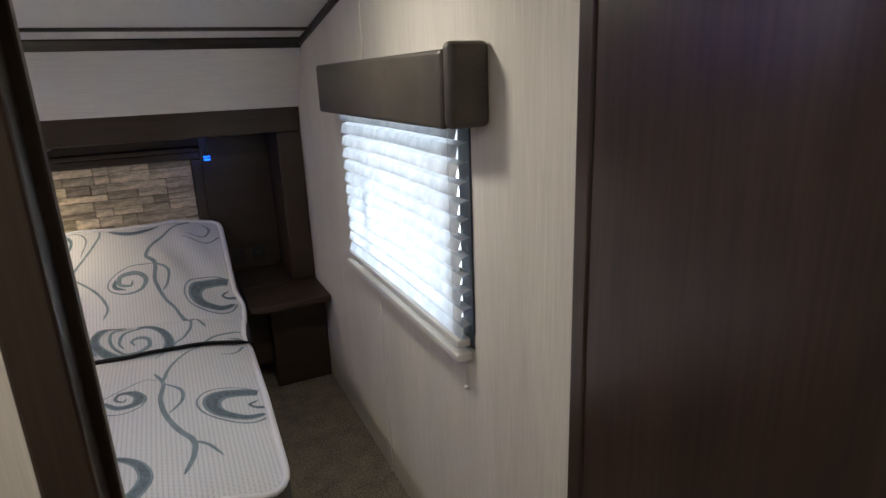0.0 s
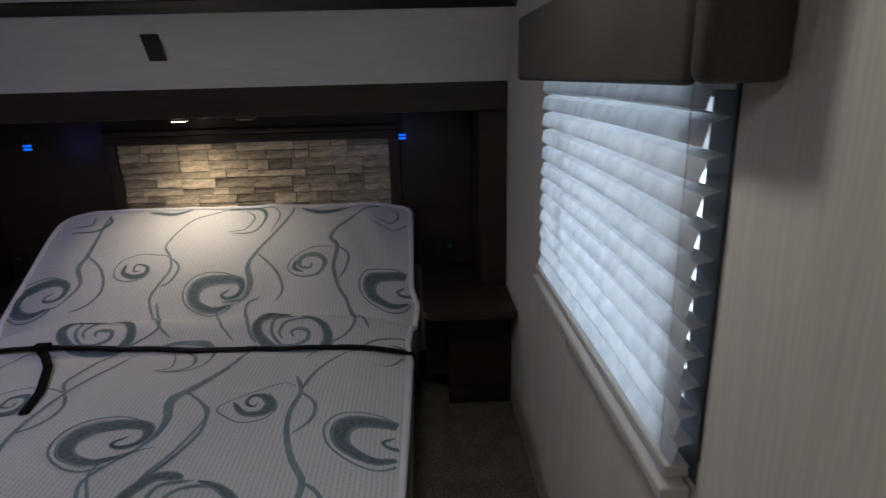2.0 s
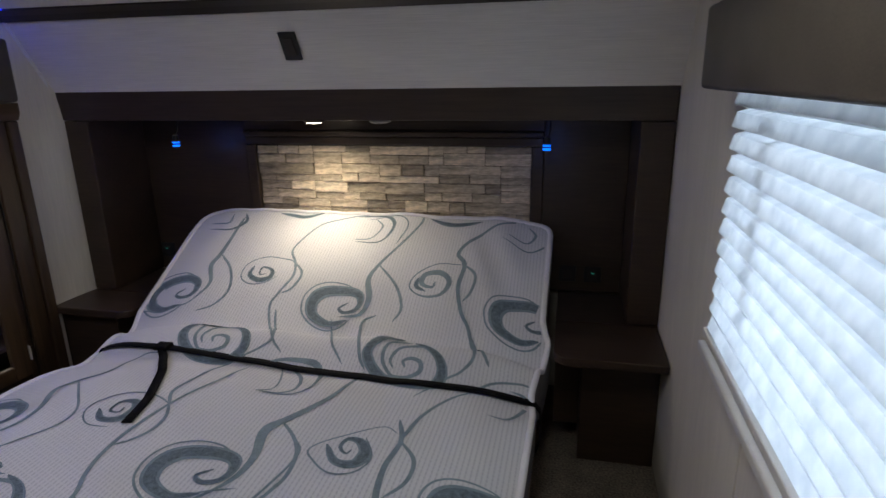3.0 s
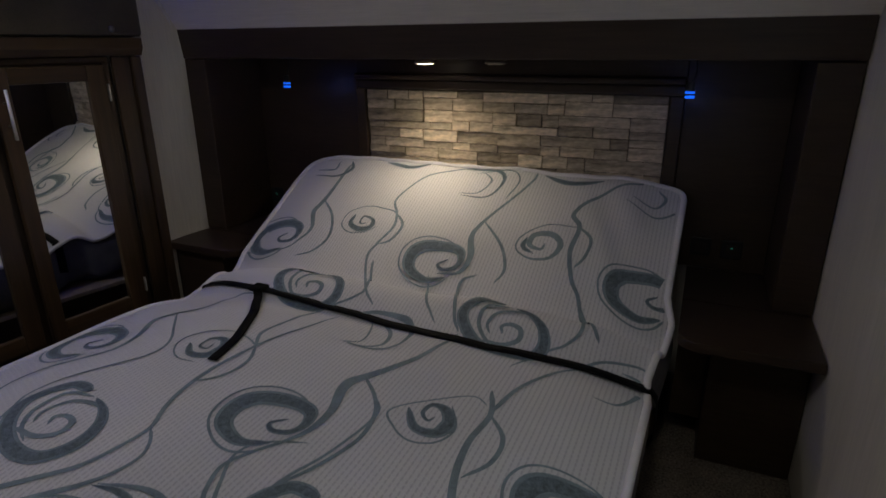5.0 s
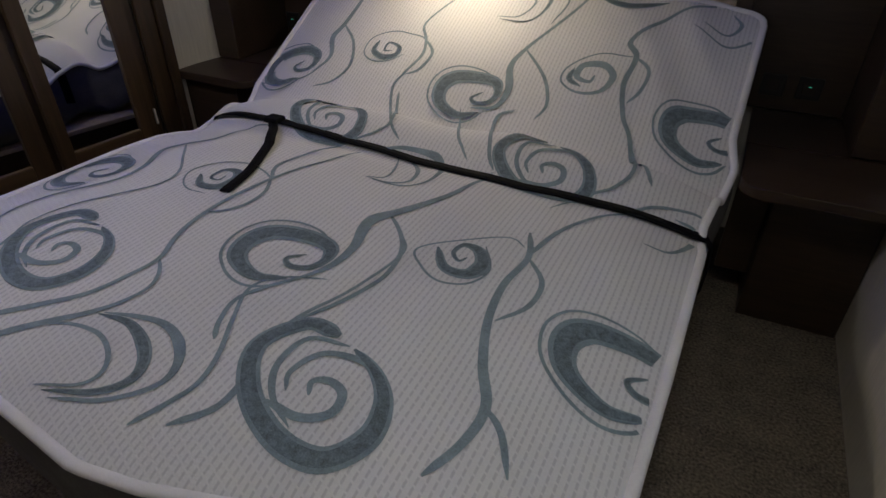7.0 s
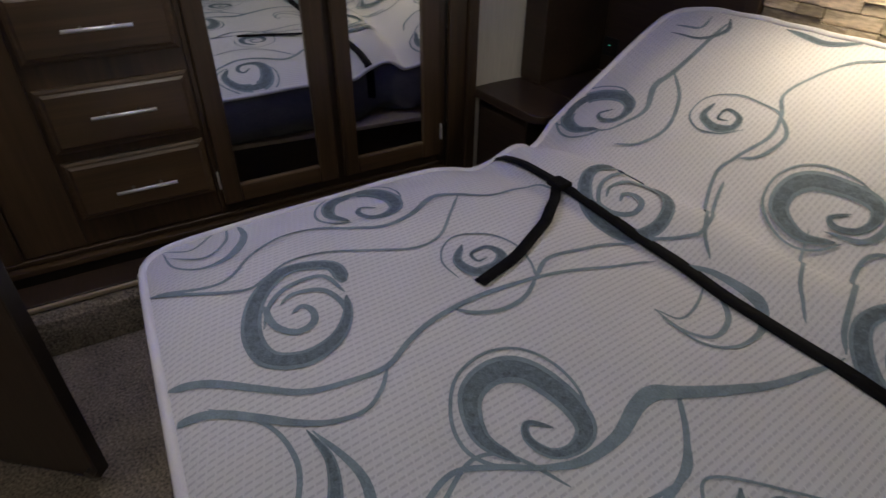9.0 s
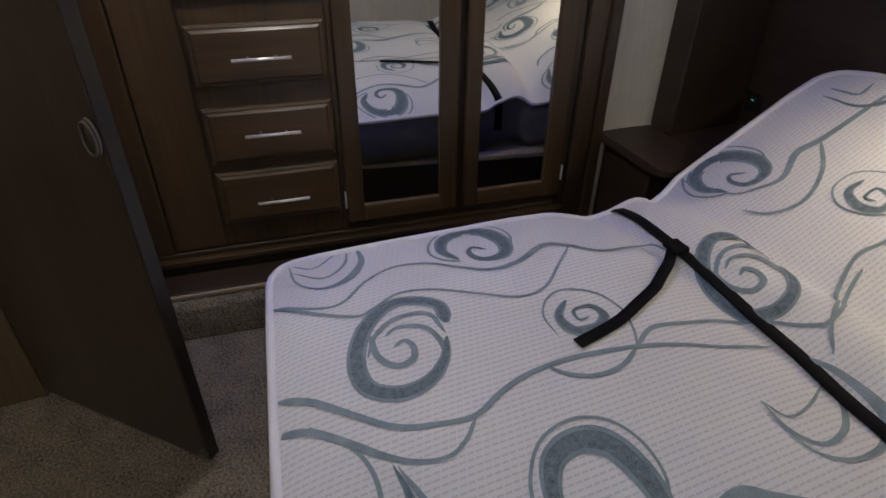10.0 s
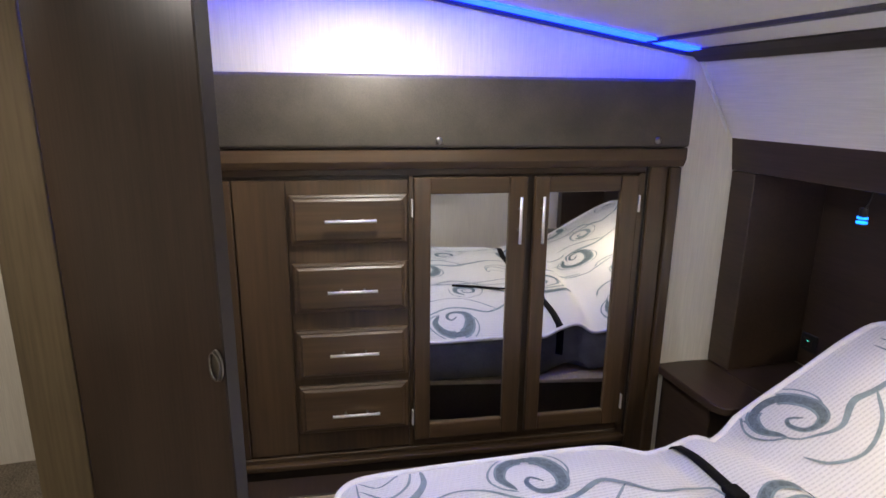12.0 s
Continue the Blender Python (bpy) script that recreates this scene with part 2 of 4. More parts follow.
def hole_wall(name, rects, axis, a, b, material, label):
    bm = bmesh.new()
    for u0, u1, z0, z1 in rects:
        bb = box(a, b, u0, u1, z0, z1) if axis == "x" else box(u0, u1, a, b, z0, z1)
        me = bpy.data.meshes.new("piece")
        bb.to_mesh(me)
        bb.free()
        bm.from_mesh(me)
        bpy.data.meshes.remove(me)
    return solid(name, bm, material, label, "wall", "structure")


WY0, WY1, WZ0, WZ1 = 1.225, 2.06, 0.735, 1.225
hole_wall("wall_east", [(0.861, WY0, 0, 2.0), (WY1, 3.4, 0, 2.0), (WY0, WY1, 0, WZ0), (WY0, WY1, WZ1, 2.0)], "x", XR, XR + 0.07, wallpaper, "pale linen-textured wall with a window opening")
west = hole_wall("wall_west", [(2.617, 3.4, 0, 2.0), (0.70, 2.617, 1.19, 2.0)], "x", XL - 0.10, XL, wallpaper, "pale linen-textured wall round the wardrobe slide-out")
west.matrix_world = WEST
# rear wall: doorway from the hall, and the bathroom doorway
hole_wall("wall_south", [(-2.3, -1.47, 0, 2.0), (-0.86, -0.067, 0, 2.0), (-1.47, -0.86, 1.66, 2.0), (-0.067, XR, 1.70, 2.0)], "y", 0.755, 0.845, wallpaper, "pale partition wall with two doorways")
solid("wall_hall_east", box(XR - 0.02, XR + 0.05, -1.2, 0.825, 0, 2.1), wood_gloss, "dark glossy veneer panel wall of the hall", "wall", "structure")
solid("wall_hall_west", box(-0.70, -0.64, -1.2, 0.752, 0, 2.1), wallpaper, "pale hall wall", "wall", "structure")
solid("wall_hall_end", box(-2.3, 1.0, -1.26, -1.2, 0, 2.2), wallpaper, "pale hall end wall", "wall", "structure")
solid("wall_bathroom_west", box(-2.3, -2.24, -1.2, 0.752, 0, 2.1), wallpaper, "pale bathroom wall", "wall", "structure")
solid("wall_slide_west", box(-2.3, -2.24, 0.85, 3.4, -0.1, 2.0), wallpaper, "closing wall behind the slide-out", "wall", "structure")
solid("wall_north", box(-2.3, 0.9, YB + 0.03, YB + 0.10, 0, 1.6), wallpaper, "front wall behind the headboard hutch", "wall", "structure")
# sloped front cap between hutch and ceiling
solid("wall_front_slope", prism([(2.802, 1.220), (2.640, 1.498), (2.70, 1.54), (2.93, 1.220)], "x", XL - 0.06, XR + 0.02), wallpaper_x, "sloped pale wall above the headboard hutch", "wall", "structure")
solid("ceiling", prism([(-1.3, ceil_z(-1.3)), (2.75, ceil_z(2.75)), (2.75, 1.7), (-1.3, 2.4)], "x", -2.35, 1.0), ceiling_white, "smooth off-white sloping ceiling", "ceiling", "structure")
# batten on the wall beside the window
solid("trim_batten", box(XR - 0.003, XR + 0.001, 1.865, 1.885, 0, 1.60), wallpaper, "thin pale joint batten on the wall", "trim", "structure")


def slope_trim(name, x0, x1, y0, y1, h, label, material=trim_dark):
    pts = [(y0, ceil_z(y0) - h), (y1, ceil_z(y1) - h), (y1, ceil_z(y1) + 0.004), (y0, ceil_z(y0) + 0.004)]
    return solid(name, prism(pts, "x", x0, x1), material, label, "trim", "structure")


slope_trim("trim_ceiling_east", XR - 0.012, XR + 0.002, 0.845, 2.632, 0.022, "dark ceiling trim along the wall")
slope_trim("trim_ceiling_west", XL - 0.002, XL + 0.012, 0.70, 2.66, 0.017, "dark ceiling trim along the wall").matrix_world = WEST
slope_trim("trim_front_thin", XL + 0.012 - 0.01, XR - 0.012, 2.452, 2.466, 0.010, "thin dark ceiling strip")
solid("trim_front", prism([(2.602, 1.504), (2.650, 1.488), (2.664, 1.464), (2.650, 1.457), (2.626, 1.474), (2.598, 1.488)], "x", XL - 0.006, XR), trim_dark, "dark crown strip where slope meets ceiling", "trim", "structure")
solid("trim_corner_front", prism([(2.795, 1.228), (2.786, 1.222), (2.632, 1.486), (2.640, 1.492)], "x", XL + 0.003, XL + 0.008), ceiling_white, "thin pale corner bead", "trim", "structure")

# blue strip light above the wardrobe wall
strip = thing("strip_light", "blue glowing LED strip along the ceiling edge", "strip light")
strip.matrix_world = WEST
pts = [(0.90, ceil_z(0.90) - 0.006), (2.60, ceil_z(2.60) - 0.006), (2.60, ceil_z(2.60) - 0.001), (0.90, ceil_z(0.90) - 0.001)]
part("diffuser", prism(pts, "x", XL + 0.014, XL + 0.082), cove_led, strip, "glowing blue diffuser")

# doorway casing of the hall
door1 = thing("door_1", "dark wooden doorway casing to the hall", "door frame", kind="structure")
part("jamb", box(-0.067, -0.022, 0.735, 0.865, 0, 1.70, 0.004, 2), wood_gloss, door1)
part("casing", box(-0.127, -0.067, 0.850, 0.862, 0, 1.74, 0.003, 2), wood_v, door1)
part("jamb", box(XR - 0.024, XR + 0.01, 0.826, 0.860, 0, 1.72, 0.004, 2), wood_gloss, door1)
part("head", box(-0.022, XR - 0.024, 0.735, 0.865, 1.67, 1.70, 0.003, 2), wood_h, door1)
part("stop", box(-0.024, -0.012, 0.780, 0.800, 0, 1.67, 0.002), wood_v, door1)

# bathroom doorway and its open leaf
door2 = thing("door_2", "dark wooden bathroom door standing open", "door", kind="structure")
# warm bathroom light on this jamb is put into its lighter brown
part("jamb", box(-1.49, -1.465, 0.745, 0.862, 0, 1.66, 0.003, 2), mat("lamplit_wood_jamb", (0.15, 0.11, 0.06), 0.5, vary=0.3, scale=(9, 9, 1), fine=(120, 120, 5)), door2, "door jamb with warm lamplight in its brown")
part("jamb", box(-0.875, -0.845, 0.735, 0.862, 0, 1.66, 0.003, 2), wood_v, door2)
part("head", box(-1.465, -0.875, 0.735, 0.862, 1.63, 1.66, 0.003), wood_h, door2)
hx, hy, fx, fy = -1.455, 0.868, -1.064, 1.252
ang = math.atan2(fy - hy, fx - hx)
wid = math.hypot(fx - hx, fy - hy)
leaf = part("door_leaf", box(0, wid - 0.003, 0, 0.030, 0.03, 1.60, 0.003, 2), wood_gloss, door2)
leaf.matrix_world = pose(hx, hy, 0, 0, 0, math.degrees(ang))
# dark strip added over the leaf's end so that it shows no sheen
part("edge_band", box(wid - 0.0028, wid, 0.001, 0.029, 0.032, 1.598), trim_dark, leaf, "matte dark strip added to shade the leaf edge").matrix_world = leaf.matrix_world
bm = bmesh.new()
bmesh.ops.create_uvsphere(bm, u_segments=16, v_segments=8, radius=1, matrix=Matrix.Translation((wid - 0.018, -0.004, 0.835)) @ Matrix.Diagonal((0.017, 0.006, 0.034, 1)))
pl = part("handle", bm, steel_dark, leaf, "oval dark steel flush latch", True)
ring = [(wid - 0.018 + 0.014 * math.cos(t), -0.011, 0.835 + 0.028 * math.sin(t)) for t in (2 * math.pi * k / 24 for k in range(24))]
part("pull_ring", tube(ring, 0.0026, 6, closed=True), steel_dark, leaf, "dark steel pull ring", True)
part("floor_catch", rod((wid - 0.01, -0.012, 0.055), (wid - 0.01, 0.0, 0.055), 0.010), steel_dark, leaf, "small dark door catch")

# ---- window, blind and valance ----
win = thing("window_1", "window with dark frame behind a pleated blind", "window", kind="structure")
part("window_frame", box(XR + 0.004, XR + 0.06, WY0, WY0 + 0.066, WZ0, WZ1, 0.002), window_dark, win)
for a in ((WY1 - 0.012, WY1, WZ0, WZ1), (WY0 + 0.0665, WY1 - 0.0125, WZ0, WZ0 + 0.012), (WY0 + 0.0665, WY1 - 0.0125, WZ1 - 0.012, WZ1)):
    part("window_frame", box(XR + 0.040, XR + 0.06, *a, 0.002), window_dark, win)
pane = part("pane", box(XR + 0.045, XR + 0.049, WY0 + 0.067, WY1 - 0.013, WZ0 + 0.013, WZ1 - 0.013), glass, win)
pane.visible_shadow = False
solid("backdrop", box(1.6, 1.62, -0.6, 4.0, -0.5, 2.6), outdoor, "bright overcast distance outside the window", "backdrop", "structure")

blind = thing("window_blind", "white translucent pleated blind, lowered and backlit", "blind")
bm = bmesh.new()
N, BZ0, BZ1 = 12, 0.765, 1.238
for k in range(N):
    za = BZ1 + (BZ0 - BZ1) * k / N
    zb = BZ1 + (BZ0 - BZ1) * (k + 1) / N
    dz = zb - za
    for y_start, (xa, z_a), (xb, z_b) in ((1.230, (XR - 0.004, za), (XR - 0.024, za + 0.14 * dz)), (1.230, (XR - 0.024, za + 0.14 * dz), (XR - 0.031, za + 0.80 * dz)), (1.236, (XR - 0.031, za + 0.80 * dz), (XR - 0.004, zb))):
        ys = [y_start + (2.062 - y_start) * j / 12 for j in range(13)]
        lo = [bm.verts.new((xa + 0.0012 * math.sin(9 * y), y, z_a + 0.0016 * math.sin(5 * y))) for y in ys]
        hi = [bm.verts.new((xb + 0.0012 * math.sin(9 * y), y, z_b + 0.0016 * math.sin(5 * y))) for y in ys]
        for j in range(12):
            bm.faces.new((lo[j], lo[j + 1], hi[j + 1], hi[j]))
part("pleats", bm, blind_cloth, blind)
part("bottom_rail", box(XR - 0.036, XR - 0.004, 1.238, 2.075, 0.748, 0.766, 0.003, 2), blind_rail, blind, "grey-white bottom rail")
part("hold_down_rail", box(XR - 0.042, XR - 0.002, 1.232, 2.080, 0.716, 0.736, 0.004, 2), blind_rail, blind, "grey-white lower rail")
part("side_channel", box(XR - 0.004, XR + 0.002, 1.2225, 1.2290, 0.78, 1.236, 0.001), window_dark, blind, "thin blue-black edge seal")
part("cord", rod((XR - 0.006, 1.262, 0.636), (XR - 0.006, 1.262, 0.716), 0.0012, 6), blind_rail, blind)
part("lift_cord", rod((XR - 0.033, 1.262, 0.766), (XR - 0.033, 1.262, 1.235), 0.0006, 6), blind_rail, blind)
bm = bmesh.new()
bmesh.ops.create_uvsphere(bm, u_segments=10, v_segments=6, radius=0.006, matrix=Matrix.Translation((XR - 0.006, 1.262, 0.634)))
part("cord_anchor", bm, chrome, blind, "small round cord anchor", True)

val = thing("window_valance", "padded brown leatherette box valance above the blind", "valance")
part("front_board", box(0.548, 0.566, 1.1685, 2.085, 1.232, 1.374, 0.009, 3), leather, val, smooth=True)
part("end_board", box(0.5500, XR - 0.001, 1.138, 1.168, 1.234, 1.386, 0.012, 3), leather, val, smooth=True)
part("end_board", box(0.5665, XR - 0.001, 2.064, 2.081, 1.234, 1.370, 0.006, 3), leather, val)
arc = [(0.5665, 1.169), (XR - 0.001, 1.169), (XR - 0.001, 2.063), (0.5665, 2.063)]
part("top_board", prism(arc, "z", 1.350, 1.366), leather, val)

# ---- headboard hutch ----
hutch = thing("headboard_hutch", "dark espresso built-in headboard hutch with stone panel", "headboard")
part("header", prism([(2.798, 1.233), (2.812, 1.122), (YB, 1.120), (YB, 1.233)], "x", XL + 0.002, XR - 0.002, 0.003), wood_x, hutch)
part("column", box(0.530, XR - 0.002, 2.815, YB, 0.446, 1.119, 0.003), wood_dark, hutch)
part("column", box(XL + 0.002, -1.465, 2.815, YB, 0.446, 1.119, 0.003), wood_dark, hutch)
part("back_panel", box(0.225, 0.529, YB - 0.022, YB, 0.446, 1.119, 0.002), wood_dark, hutch)
part("back_panel", box(-1.464, -0.980, YB - 0.022, YB, 0.446, 1.119, 0.002), wood_dark, hutch)
SX0, SX1, SZ1 = -0.935, 0.180, 1.004
part("stone_backing", box(SX0 - 0.042, SX1 + 0.042, YB - 0.012, YB + 0.004, 0.40, 1.119), grout, hutch)
part("moulding", box(SX0 - 0.045, SX0 - 0.002, YB - 0.036, YB - 0.013, 0.42, SZ1 + 0.002, 0.005, 2), wood_dark, hutch)
part("moulding", box(SX1 + 0.002, SX1 + 0.045, YB - 0.036, YB - 0.013, 0.42, SZ1 + 0.002, 0.005, 2), wood_dark, hutch)
part("moulding", box(SX0 - 0.045, SX1 + 0.045, YB - 0.036, YB - 0.013, SZ1 + 0.003, SZ1 + 0.036, 0.006, 2), wood_x, hutch)
part("moulding", box(SX0 - 0.045, SX1 + 0.045, YB - 0.050, YB - 0.013, SZ1 + 0.037, SZ1 + 0.058, 0.006, 2), wood_x, hutch)
part("moulding", box(SX0 - 0.045, SX1 + 0.045, YB - 0.030, YB - 0.013, SZ1 + 0.059, 1.118, 0.004, 2), wood_x, hutch)

for k, (px, on) in enumerate(((-0.610, True), (-0.355, False))):
    puck = thing("puck_light", "small round recessed light, switched on" if on else "small round recessed light, switched off", "puck light")
    part("rim", tube([(px + 0.033 * math.cos(t), 2.955 + 0.033 * math.sin(t), 1.110) for t in (2 * math.pi * j / 24 for j in range(24))], 0.005, 6, closed=True), steel_dark, puck, "", True)
    part("lens", rod((px, 2.955, 1.1030), (px, 2.955, 1.1100), 0.027, 24), lens_on if on else lens_off, puck, "glowing lens" if on else "dull lens")

for px in (-1.172, 0.242):
    rl = thing("reading_light", "small black hanging reading light with blue glow", "reading light", "reading lights in the hutch")
    part("cable", tube(spline([(px + 0.008, 2.925, 1.121), (px + 0.011, 2.922, 1.09), (px, 2.918, 1.055)], 5), 0.0028, 6), black_plastic, rl, "", True)
    part("head", rod((px, 2.918, 1.035), (px, 2.918, 1.060), 0.0105, 14), black_plastic, rl)
    part("glow_ring", rod((px, 2.918, 1.0295), (px, 2.918, 1.0350), 0.0135, 14), blue_led, rl, "blue glowing ring")
    part("glow_ring", rod((px, 2.918, 1.0165), (px, 2.918, 1.0220), 0.0135, 14), blue_led, rl, "blue glowing ring")

for px, pz, lit in ((0.425, 0.520, True), (-1.425, 0.535, True), (-1.30, 0.525, False), (0.33, 0.520, False)):
    ol = thing("wall_outlet", "black outlet plate with a green indicator" if lit else "black outlet plate on the headboard panel", "outlet")
    part("plate", box(px - 0.032, px + 0.032, YB - 0.028, YB - 0.0225, pz - 0.032, pz + 0.032, 0.003, 2), black_plastic, ol)
    part("socket", box(px - 0.017, px + 0.017, YB - 0.0310, YB - 0.0285, pz - 0.017, pz + 0.017, 0.001), trim_dark, ol)
    if lit:
        part("indicator", box(px - 0.004, px + 0.004, YB - 0.0330, YB - 0.0315, pz + 0.006, pz + 0.0075), green_led, ol, "green indicator")

# black switch plate on the front slope
sw = thing("wall_switch", "black rocker switch plate on the sloped wall", "switch")
slope = math.degrees(math.atan2(0.277, 0.160))
for nm, dims, mt in (("plate", (-0.029, 0.029, -0.047, 0.047, 0.0005, 0.006), black_plastic), ("rocker", (-0.016, 0.016, -0.030, 0.030, 0.0065, 0.010), trim_dark)):
    o = part(nm, box(*dims, 0.0008), mt, sw)
    o.matrix_world = pose(-0.562, 2.7155, 1.3615, 180 - slope, 0, 0)

# ---- nightstands ----
def nightstand(side):
    ns = thing("nightstand", "dark espresso built-in nightstand beside the bed", "nightstand", "nightstands beside the bed")
    s = 1 if side > 0 else -1
    xw = XR - 0.003 if s > 0 else XL - 0.004
    yf = 2.530 if s > 0 else 2.610

    def bx(d0, d1, *rest):
        a, b = sorted((xw - s * d0, xw - s * d1))
        return box(a, b, *rest)

    r = 0.05
    inner = xw - s * 0.335
    prof = [(xw, yf), (inner + s * r, yf)] + [(inner + s * r - s * r * math.sin(t), yf + r - r * math.cos(t)) for t in (math.pi / 2 * k / 6 for k in range(1, 7))] + [(inner, 2.812), (xw, 2.812)]
    if s < 0:
        prof = prof[::-1]
    part("top", prism(prof, "z", 0.416, 0.444, 0.005), wood_dark, ns)
    part("top_rear", bx(0.0, 0.335, 2.8125, YB - 0.024, 0.416, 0.444), wood_dark, ns)
    part("body", bx(0.0, 0.245, yf + (0.14 if s > 0 else 0.035), YB - 0.03, 0.0, 0.415, 0.004, 2), wood_dark, ns)
    part("apron", bx(0.246, 0.330, yf + 0.20, yf + 0.222, 0.10, 0.415, 0.002), wood_dark, ns)


nightstand(1)
nightstand(-1)

# ---- wardrobe in its slide-out ----
ward = thing("wardrobe", "dark walnut wardrobe with four drawers and two mirror doors", "wardrobe")
ward.matrix_world = WEST
FX = XL - 0.003
part("carcass", box(-2.10, FX - 0.003, 0.80, 2.505, 0.18, 1.19), wood_dark, ward)
part("stile", box(FX - 0.002, FX + 0.011, 1.100, 1.226, 0.20, 1.105, 0.002), wood_v, ward)
part("stile", box(FX - 0.002, FX + 0.013, 0.80, 1.094, 0.20, 1.105, 0.002), wood_v, ward)
part("side_panel", box(FX - 0.002, FX + 0.006, 1.232, 1.378, 0.205, 1.104, 0.001), wood_v, ward)
part("drawer_frame", box(FX - 0.002, FX + 0.003, 1.380, 1.740, 0.205, 1.104, 0.001), wood_v, ward)
part("rail", box(FX - 0.002, FX + 0.010, 0.80, 2.505, 1.116, 1.136, 0.002), wood_h, ward)
part("stile", box(FX - 0.002, FX + 0.008, 1.742, 1.754, 0.20, 1.115, 0.001), wood_v, ward)
part("stile", box(FX - 0.002, FX + 0.008, 2.484, 2.505, 0.20, 1.115, 0.001), wood_v, ward)
part("base_rail", box(FX - 0.002, FX + 0.012, 0.80, 2.505, 0.184, 0.199, 0.002), wood_h, ward)
part("ledge", box(FX - 0.002, FX + 0.034, 0.80, 2.505, 0.164, 0.183, 0.004, 2), wood_h, ward)
part("toe_kick", box(-1.80, FX + 0.012, 0.80, 2.505, 0.08, 0.163), trim_dark, ward)


def bar(parent, a, b, out):
    """A bar pull between a and b on two posts."""
    a, b, out = Vector(a), Vector(b), Vector(out)
    h = part("handle", rod(a + out, b + out, 0.0048, 10), chrome, parent, "satin nickel bar pull", True)
    for t in (0.27, 0.73):
        q = a.lerp(b, t)
        part("post", rod(q, q + out, 0.0038, 8), steel_dark, h)


def raised(y0, y1, z0, z1, x0=FX + 0.0035, depth=0.020, edge=0.018):
    """A front with a chamfered raised rim and a flat field."""
    bm = bmesh.new()
    rows = []
    for dx, ins in ((0, 0), (depth * 0.55, 0), (depth * 0.72, edge * 0.35), (depth * 0.72, edge * 0.6), (depth, edge), (depth, edge * 1.3)):
        rows.append([bm.verts.new((x0 + dx, y, z)) for y, z in ((y0 + ins, z0 + ins), (y1 - ins, z0 + ins), (y1 - ins, z1 - ins), (y0 + ins, z1 - ins))])
    for r0, r1 in zip(rows, rows[1:]):
        for k in range(4):
            bm.faces.new((r0[k], r0[(k + 1) % 4], r1[(k + 1) % 4], r1[k]))
    bm.faces.new(rows[-1])
    bm.faces.new(rows[0][::-1])
    return bm


for z0, z1, hz in ((0.911, 1.061, 0.987), (0.695, 0.852, 0.769), (0.474, 0.637, 0.563), (0.282, 0.448, 0.354)):
    dr = part("drawer_front", raised(1.390, 1.735, z0, z1), wood_h, ward)
    bar(dr, (FX + 0.022, 1.492, hz), (FX + 0.022, 1.642, hz), (0.026, 0, 0))

for y0, y1, g0, g1, hy in ((1.756, 2.112, 1.808, 2.054, 2.085), (2.136, 2.482, 2.184, 2.420, 2.158)):
    z0, z1, gz0, gz1 = 0.230, 1.110, 0.286, 1.059
    dr = part("door", box(FX + 0.0005, FX + 0.006, g0 - 0.01, g1 + 0.01, gz0 - 0.01, gz1 + 0.01), wood_v, ward)
    x0, x1 = FX, FX + 0.022
    part("stile", box(x0, x1, y0, g0, z0, z1, 0.004, 2), wood_v, dr)
    part("stile", box(x0, x1, g1, y1, z0, z1, 0.004, 2), wood_v, dr)
    part("rail", box(x0, x1 - 0.001, g0, g1, z0, gz0, 0.004, 2), wood_h, dr)
    part("rail", box(x0, x1 - 0.001, g0, g1, gz1, z1, 0.004, 2), wood_h, dr)
    part("mirror_panel", box(FX + 0.0065, FX + 0.0105, g0, g1, gz0, gz1), mirror, dr, "clear mirror glass")
    bar(dr, (x1 - 0.001, hy, 0.903), (x1 - 0.001, hy, 1.050), (0.026, 0, 0))
    hyy = y0 - 0.005 if y0 < 2 else y1 + 0.005
    for hz in (0.99, 0.285):
        part("hinge", box(FX + 0.010, FX + 0.024, hyy - 0.0028, hyy + 0.0028, hz, hz + 0.056, 0.002), chrome, dr, "satin nickel hinge")

# frame of the slide-out, cornice and padded pelmet
fr = thing("slide_out_frame", "dark wooden trim frame round the wardrobe slide-out", "trim frame")
fr.matrix_world = WEST
part("seal", box(XL - 0.03, XL + 0.004, 2.506, 2.514, 0.06, 1.136), trim_dark, fr, "black rubber seal")
part("side_trim", box(XL + 0.002, XL + 0.018, 2.5145, 2.578, 0.0, 1.136, 0.004, 2), wood_v, fr)
part("side_trim", box(XL + 0.002, XL + 0.030, 2.579, 2.616, 0.0, 1.136, 0.006, 3), wood_v, fr)
part("cornice", prism([(XL + 0.002, 1.137), (XL + 0.026, 1.137), (XL + 0.040, 1.160), (XL + 0.040, 1.196), (XL + 0.002, 1.196)], "y", 0.80, 2.622, 0.002), wood_h, fr)
pel = thing("pelmet", "padded brown leatherette pelmet with metal snap studs", "pelmet")
pel.matrix_world = WEST
bm = box(XL + 0.003, XL + 0.052, 0.80, 2.622, 1.199, 1.404, 0.012, 3)
part("padding", bm, leather, pel, "", True)
for sy in (1.205, 1.826, 2.510):
    bm = bmesh.new()
    bmesh.ops.create_uvsphere(bm, u_segments=12, v_segments=8, radius=1, matrix=Matrix.Translation((XL + 0.053, sy, 1.221)) @ Matrix.Diagonal((0.006, 0.011, 0.011, 1)))
    part("snap_stud", bm, steel_dark, pel, "round chrome snap stud", True)

